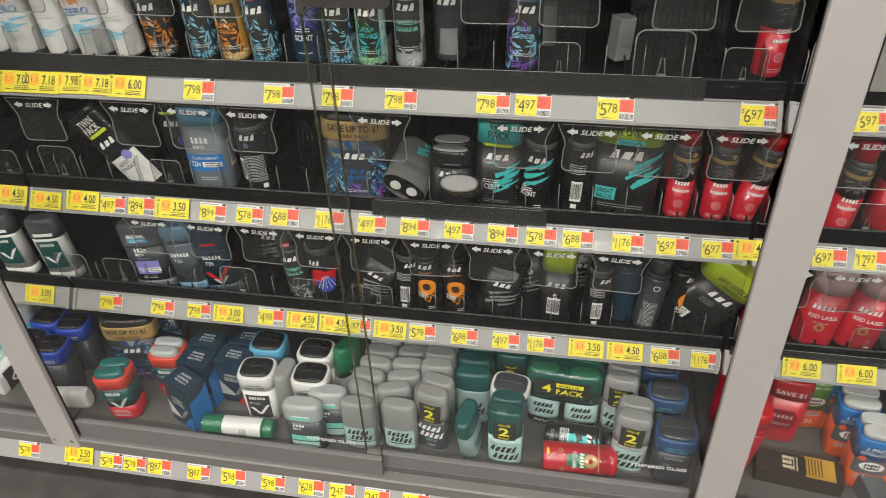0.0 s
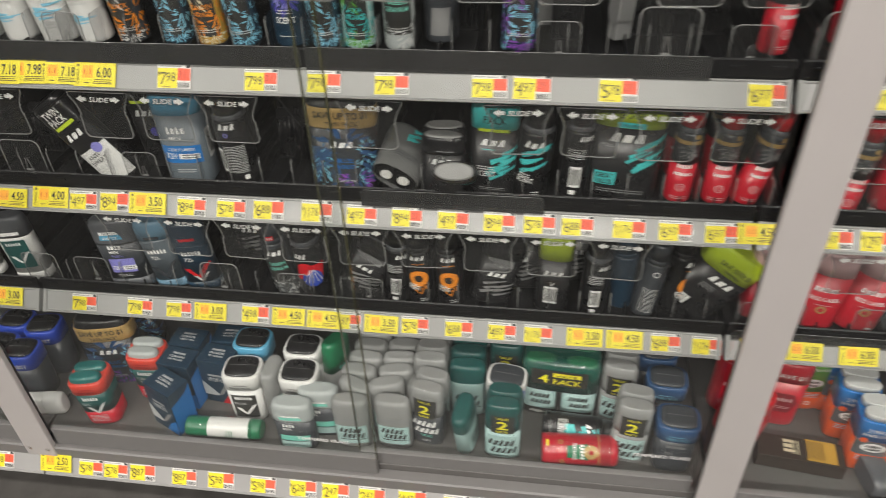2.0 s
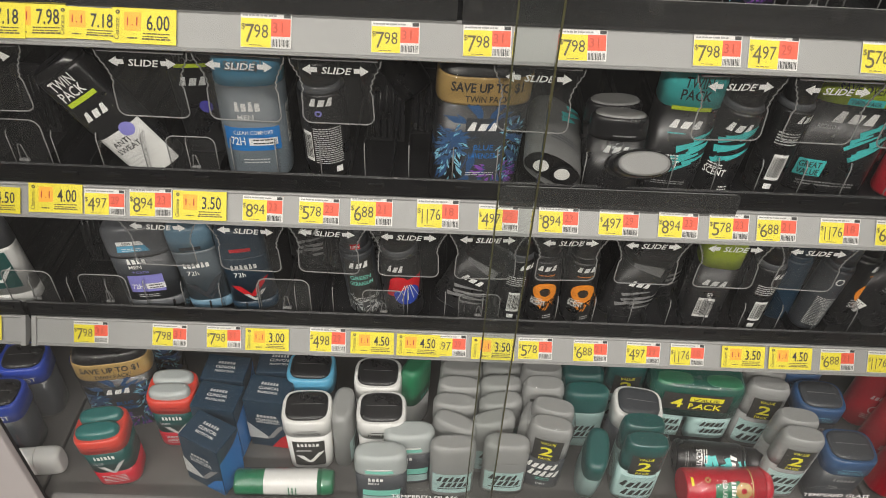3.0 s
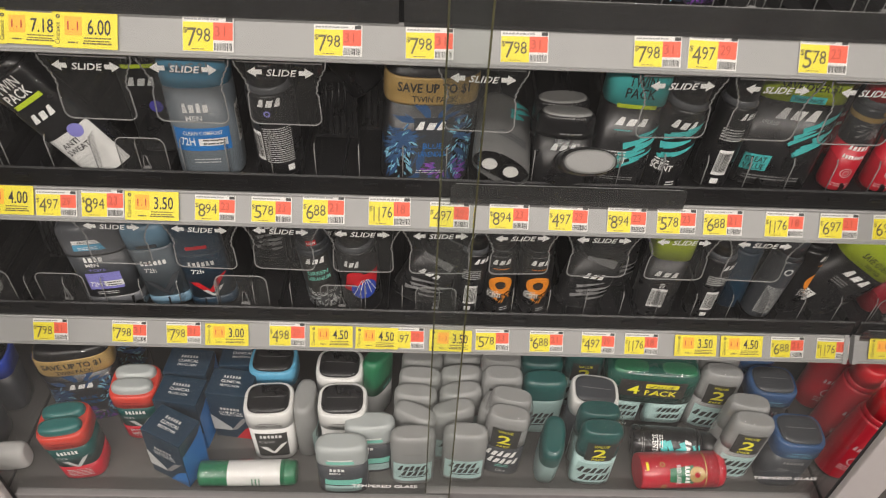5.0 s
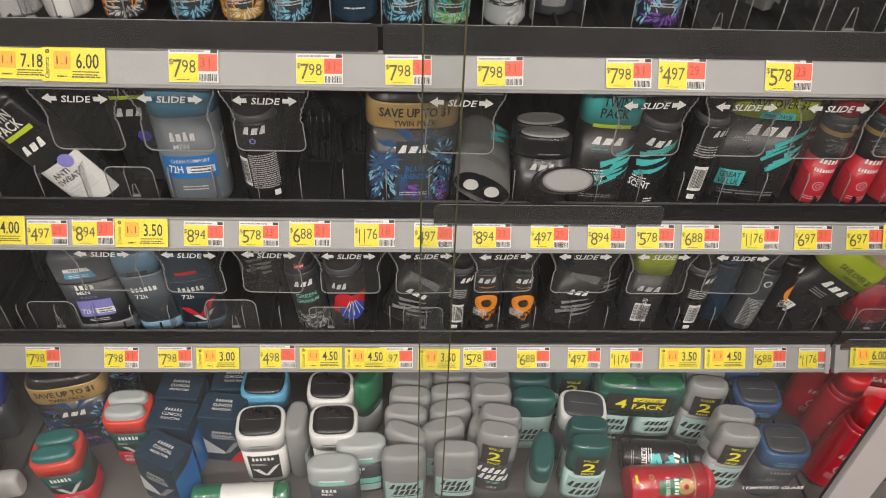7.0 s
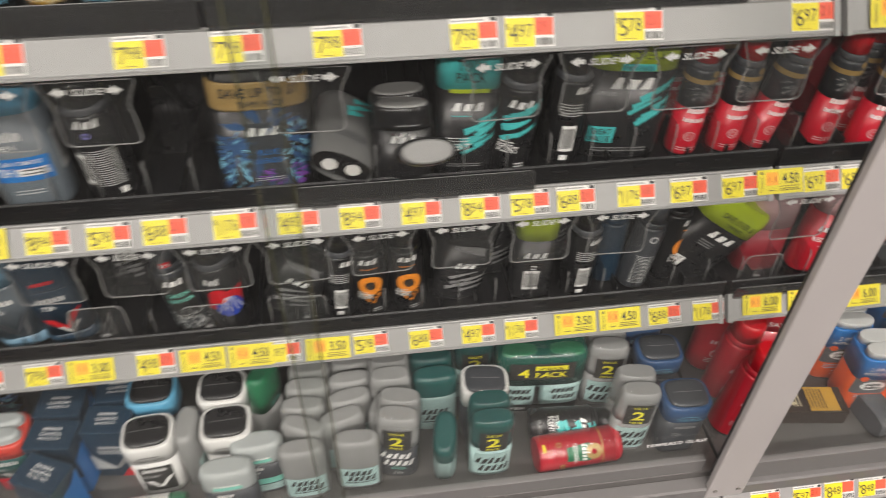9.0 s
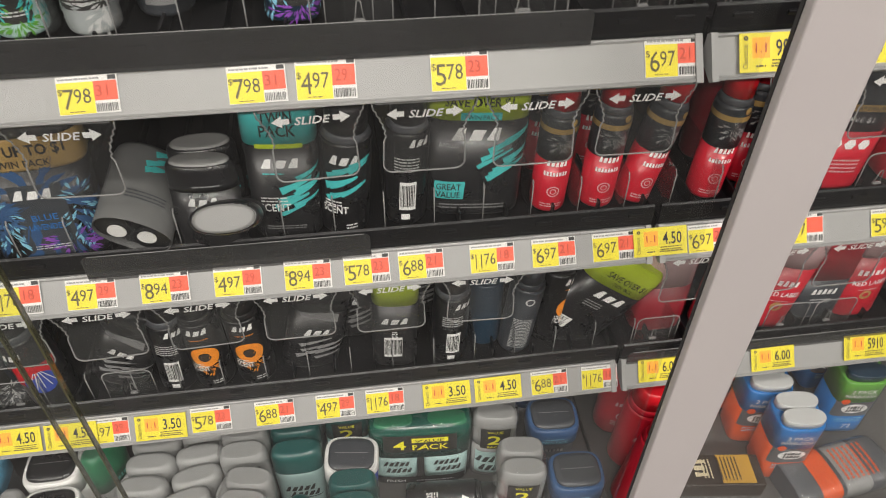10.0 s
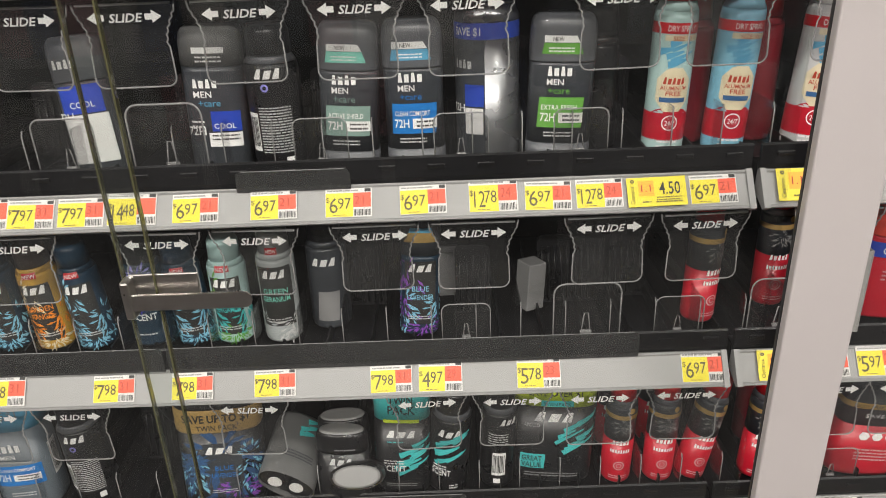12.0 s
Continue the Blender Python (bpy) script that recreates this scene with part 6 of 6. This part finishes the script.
def d_whitetube(p, h):
    p.text(M["orangep"], "TIM", -0.004, 0.55 * h, 0.0120, 0.0009, bold=0.02)
    p.text(M["blue"], "ZERO", 0.0, 0.44 * h, 0.0110, 0.0009, bold=0.0)
    p.strokes(M["paleblue"], 0.002, 0.24 * h, 0.040, 0.020, 5, 0.1, 4)
    p.lines(M["ltgrey"], 0, 0.20 * h, 0.030, 3, 0.004)


def d_whiteplain(p, h):
    p.lines(M["ltgrey"], 0, 0.50 * h, 0.030, 4, 0.006)
    p.strokes(M["paleblue"], 0.002, 0.20 * h, 0.034, 0.012, 4, 0.1, 4)


put(stick("white body care tube on the shelf", 0.056, 0.040, 0.150, M["whitep"], M["whitep"], d_whitetube, group="white tubes"), (-0.480, 0.065, A, 0, -6, 4), (-0.605, 0.065, A, 0, -4, 4))
put(can("white spray can on the shelf", 0.0235, 0.150, M["whitep"], M["ltgrey"], d_whiteplain, group="white cans"), (-0.545, 0.068, A, 0, -3, 0), (-0.655, 0.068, A, 0, 0, 0), (-0.425, 0.066, A, 0, -5, 0))


def d_axe(tint, second, title=(), sticker=False):
    def deco(p, h):
        p.rect("label", K, -0.018, 0.018, 0.10 * h, 0.66 * h, 0.0004)
        p.mark(W, 0, 0.57 * h, 0.028, 0.010, 3, 0.3)
        p.petals(tint, -0.020, 0.04 * h, 0.030, 0.050, 9, 5, 0.0006)
        p.petals(tint, 0.022, 0.06 * h, 0.028, 0.050, 9, 7, 0.0006)
        p.petals(second, 0.006, 0.01 * h, 0.044, 0.022, 9, 9, 0.0008)
        p.petals(second, -0.014, 0.40 * h, 0.034, 0.040, 7, 3, 0.0003)
        for i, word in enumerate(title):
            p.text(tint, word, 0, (0.40 - 0.075 * i) * h, 0.0068, 0.0009, width=min(0.030, 0.0048 * len(word)))
        p.lines(M["ltgrey"], 0, 0.17 * h, 0.028, 2, 0.003, 0.0009)
        if sticker:
            p.rect("sticker", M["redcap"], -0.008, 0.008, 0.72 * h, 0.775 * h, 0.0008)
            p.text(W, "NEW", 0, 0.728 * h, 0.0045, 0.0013)
    return deco


put(can("black body spray can with orange print", 0.0218, 0.130, M["slate"], M["black"], d_axe(M["orangep"], M["ltgrey"], ("BLACK",), True)), (-0.368, 0.068, A, 0, -4, 6))
put(can("orange and black body spray can", 0.0218, 0.130, M["ochre"], M["brown"], d_axe(M["orangep"], M["cream"], ("GOLDEN", "MANGO"), True)), (-0.247, 0.068, A, 0, -3, 6))
put(can("navy body spray can with pale blue petals", 0.0218, 0.130, M["navy"], M["navy"], d_axe(M["paleblue"], M["paleblue"], (), True), group="blue petal cans"), (-0.300, 0.070, A, 0, -2, 6), (-0.197, 0.066, A, 0, -4, 8), (-0.078, 0.068, A, 0, -4, 6))
put(can("dark blue body spray can with a spiky blue splash", 0.0235, 0.130, M["navy"], M["black"], lambda p, h: (p.petals(M["violet"], 0, 0.40 * h, 0.036, 0.050, 11, 3), p.petals(M["lilac"], 0.002, 0.46 * h, 0.030, 0.040, 9, 5, 0.0008), p.text(W, "SCENT", 0, 0.27 * h, 0.0085, bold=0.02, width=0.028), p.lines(W, 0, 0.40 * h, 0.022, 2, 0.004), p.lines(M["ltgrey"], 0, 0.12 * h, 0.022, 1, 0.004))), (-0.131, 0.070, A, 0, 0, 4))
put(can("aqua and green body spray can with a black label", 0.0218, 0.130, M["tealclr"], M["tealclr"], d_axe(M["aqua"], M["lgreen"], ("AQUA", "BERGAMOT"), True)), (-0.032, 0.068, A, 0, 0, 2))
put(can("clear green body spray can with a black label", 0.0218, 0.140, M["frost"], M["grey"], d_geranium, group=""), (0.026, 0.066, A, 0, 0, 2))
put(can("dark body spray can half hidden behind a flap", 0.0240, 0.140, M["slate"], M["black"], lambda p, h: (p.mark(W, 0, 0.60 * h, 0.03, 0.01, 3, 0.3), p.rect("grey_panel", M["dim"], -0.014, 0.012, 0.08 * h, 0.36 * h, slant=0.1))), (0.080, 0.096, A, 0, 0, 0))


def d_lav(p, h):
    d_axe(M["paleblue"], M["purple"], ("BLUE", "LAVENDER"))(p, h)
    p.petals(M["purple"], -0.020, 0.16 * h, 0.020, 0.050, 9, 15, 0.0007)
    p.quad("gold_flash", M["gold"], ((-0.020, 0.82 * h), (0.020, 0.82 * h), (0.014, 0.90 * h), (-0.014, 0.90 * h)), 6, 1)
    p.quad("gold_flash", M["sky"], ((-0.014, 0.902 * h), (0.014, 0.902 * h), (0.012, 0.94 * h), (-0.012, 0.94 * h)), 6, 1)


put(stick("black and blue deodorant stick with purple petals", 0.046, 0.034, 0.145, M["navy"], M["slate"], d_lav, split=0.70), (0.188, 0.068, A, 0, 3, 2))
put(carton("grey plastic pusher block at the back of the tray", 0.026, 0.026, 0.062, M["dim"], ((Flat(0.015), lambda p, h: p.lines(M["grey"], 0, 0.6 * h, 0.02, 2, 0.01)),), name="tray_pusher"), (0.325, 0.120, A - 0.004, 0, 4, 30), (0.225, 0.16, A, 0, 0, 0))


def d_captain(p, h):
    p.rect("blue_band", M["cobalt"], -0.04, 0.04, 0.52 * h, 0.64 * h)
    p.text(W, "CAPTAIN", 0, 0.55 * h, 0.0085, 0.0010, bold=0.02, width=0.040)
    p.mark(W, 0, 0.68 * h, 0.03, 0.008, 5, 0.1)
    p.lines(M["pinkish"], 0, 0.40 * h, 0.03, 3, 0.005)


put(stick("red deodorant stick with a blue band", 0.070, 0.040, 0.150, M["red"], M["redrim"], d_captain, group="red band sticks"), (0.735, 0.070, A, 0, 3, -4), (0.815, 0.07, A))
st = root("end_panel", "pale grey plastic end panel standing on the shelf", "plastic panel")
part("panel", box(0.640, 0.684, 0.016, 0.0178, A + 0.004, A + 0.105, 0.0008), M["panelgrey"], st)
part("fold", box(0.684, 0.6858, 0.016, 0.070, A + 0.004, A + 0.105, 0.0008), M["panelgrey"], st)

# ---------- shelf z ----------
ZZ = SURF["z"]


def d_cool(p, h):
    p.rect("cap_label", W, -0.016, 0.016, 0.83 * h, 0.87 * h)
    p.lines(W, 0, 0.80 * h, 0.026, 2, 0.004)
    p.mark(W, -0.006, 0.60 * h, 0.026, 0.009, 4, 0)
    p.text(W, "MEN", -0.010, 0.535 * h, 0.0068, bold=0.02)
    p.text(M["sky"], "+care", -0.004, 0.475 * h, 0.0070, bold=0.0)
    p.rect("blue_label", M["cobalt"], -0.004, 0.026, 0.30 * h, 0.44 * h, 0.0005)
    p.text(W, "COOL", 0.009, 0.32 * h, 0.0055, 0.0010)
    p.rect("white_label", W, -0.008, 0.026, 0.19 * h, 0.29 * h, 0.0005)
    p.lines(K, 0.009, 0.265 * h, 0.028, 2, 0.004, 0.0010)
    p.text(W, "72H", -0.020, 0.275 * h, 0.0085, 0.0010, bold=0.02)
    p.lines(W, -0.018, 0.36 * h, 0.014, 2, 0.005)


put(stick("dark slate body care stick with a cobalt label", 0.064, 0.040, 0.150, M["slate"], M["basegrey"], d_cool, split=0.74), (-0.014, 0.070, ZZ, 0, 2, 4))


def d_liecool(p, h):
    p.rect("blue_label", M["cobalt"], -0.022, 0.022, 0.46 * h, 0.66 * h)
    p.text(W, "COOL", 0.0, 0.50 * h, 0.0065, 0.0010)
    p.rect("white_label", M["whitep"], -0.024, 0.024, 0.10 * h, 0.45 * h)
    p.mark(W, -0.008, 0.78 * h, 0.026, 0.009, 4, 0)
    p.text(W, "72H", -0.020, 0.42 * h, 0.008, 0.0012)


put(stick("dark stick with a cobalt and white label leaning back", 0.058, 0.036, 0.145, M["slate"], M["slate2"], d_liecool), (-0.141, 0.066, ZZ, -6, -5, 2))


put(stick("dark deodorant stick with a grey-green label", 0.062, 0.038, 0.150, M["slate"], M["slate2"], d_dove(M["sage"], M["mint"], words=("72H", "ACTIVE SHIELD")), base=M["slate2"]), (0.125, 0.064, ZZ, 0, 3, -2))
put(stick("dark deodorant stick with a bright blue label", 0.062, 0.038, 0.150, M["slate"], M["slate2"], d_dove(M["blue"], M["sky"], words=("72H", "CLEAN COMFORT")), base=M["slate2"]), (0.196, 0.064, ZZ, 0, 0, 0))
put(stick("dark deodorant stick with a bright green label", 0.068, 0.038, 0.150, M["slate"], M["slate2"], d_dove(M["lgreen"], M["lgreen"], words=("72H", "EXTRA FRESH")), base=M["slate2"]), (0.346, 0.066, ZZ, 0, 2, -4))


def d_silver(p, h):
    p.rect("dark_label", M["slate"], -0.058, -0.002, 0.06 * h, 0.82 * h, 0.0004, 14)
    p.rect("blue_top", M["cobalt"], -0.058, 0.055, 0.80 * h, 0.90 * h, 0.0006, 20)
    p.text(W, "SAVE $1", -0.020, 0.825 * h, 0.008, 0.0012, width=0.030)
    p.mark(M["ltgrey"], -0.026, 0.62 * h, 0.024, 0.009, 4, 0)
    p.rect("blue_label", M["cobalt"], -0.024, -0.003, 0.38 * h, 0.52 * h, 0.0007)
    p.rect("white_label", W, -0.024, -0.004, 0.20 * h, 0.37 * h, 0.0007)
    p.text(W, "72H", -0.034, 0.34 * h, 0.0085, 0.0010, bold=0.02)


put(pack("large silver can with a dark wrap-round label", 0.066, 0.062, 0.160, M["silver"], M["silver"], d_silver, n=2.0, split=0.90), (0.273, 0.076, ZZ, 0, 0, -4))


def d_dry(sea):
    def deco(p, h):
        p.rect("red_panel", M["red"], -0.07, 0.07, 0.012 * h, 0.235 * h, 0.0003, 24)
        p.disc("red_panel", M["red"], 0.0, 0.20 * h, 0.0001, 0.024, 0.00035, squash=0.55)
        p.strokes(M["sky"], -0.004, 0.46 * h, 0.026, 0.028, 7, 0.5, 5)
        p.rect("red_band", M["redcap"], -0.05, 0.05, 0.645 * h, 0.70 * h, 0.0005, 20)
        p.text(W, "DRY SPRAY", 0.002, 0.658 * h, 0.0058, 0.0010, width=0.028)
        p.rect("cream_band", M["cream"], -0.014, 0.022, 0.610 * h, 0.640 * h, 0.0005)
        p.text(M["redink"], "SIZE XL", 0.004, 0.613 * h, 0.0042, 0.0010, width=0.020)
        p.quad("emblem", M["cream"], ((-0.008, 0.245 * h), (0.008, 0.245 * h), (0.0175, 0.305 * h), (-0.0175, 0.305 * h)), 6, 2, 0.0006)
        p.quad("emblem", M["cream"], ((-0.0175, 0.305 * h), (0.0175, 0.305 * h), (0.0175, 0.415 * h), (-0.0175, 0.415 * h)), 6, 2, 0.0006)
        p.quad("emblem", M["cream"], ((-0.0175, 0.415 * h), (0.0175, 0.415 * h), (0.007, 0.475 * h), (-0.007, 0.475 * h)), 6, 2, 0.0006)
        p.mark(M["redink"], 0, 0.390 * h, 0.022, 0.007, 5, 0.1, 0.0010)
        p.text(M["redink"], "ALUMINUM", 0, 0.360 * h, 0.0042, 0.0011, width=0.026)
        p.text(M["redink"], "FREE", 0, 0.330 * h, 0.0048, 0.0011, bold=0.02, width=0.015)
        p.rect("emblem_bar", M["steelblue"], -0.013, 0.013, 0.295 * h, 0.320 * h, 0.0010)
        p.disc("seal", W, 0.0, 0.185 * h, 0.0070, 0.0082)
        p.text(W, "24/7", 0.0, 0.170 * h, 0.0055, 0.0009, width=0.010)
        p.lines(W, 0, 0.075 * h, 0.022, 2, 0.005)
    return deco


put(can("red and teal dry spray can with a cream emblem", 0.0218, 0.195, M["tealclr"], M["redcap"], d_dry(M["tealclr"]), group="dry spray cans"), (0.460, 0.070, ZZ, 0, 2, -2))
put(can("red and sky blue dry spray can with a cream emblem", 0.0218, 0.195, M["paleblue"], M["redcap"], d_dry(M["paleblue"]), group="dry spray cans"), (0.524, 0.068, ZZ, 0, 3, -2))
put(can("red and grey dry spray can with a cream emblem", 0.0218, 0.195, M["ltgrey"], M["redcap"], d_dry(M["ltgrey"]), group="dry spray cans"), (0.610, 0.070, ZZ, 0, 4, -4), (0.69, 0.07, ZZ), (0.76, 0.07, ZZ))
put(can("black can standing back on the shelf", 0.0225, 0.150, M["black"], M["black"], None, group="back row cans"), (0.395, 0.105, ZZ), (0.500, 0.14, ZZ), (0.41, 0.17, ZZ), (0.16, 0.16, ZZ), (0.56, 0.15, ZZ))
put(can("maroon can standing back on the shelf", 0.0225, 0.165, M["maroon"], M["redcap"], None, group="back row cans"), (0.497, 0.115, ZZ), (0.572, 0.115, ZZ), (0.64, 0.14, B), (0.60, 0.15, C + 0.0))
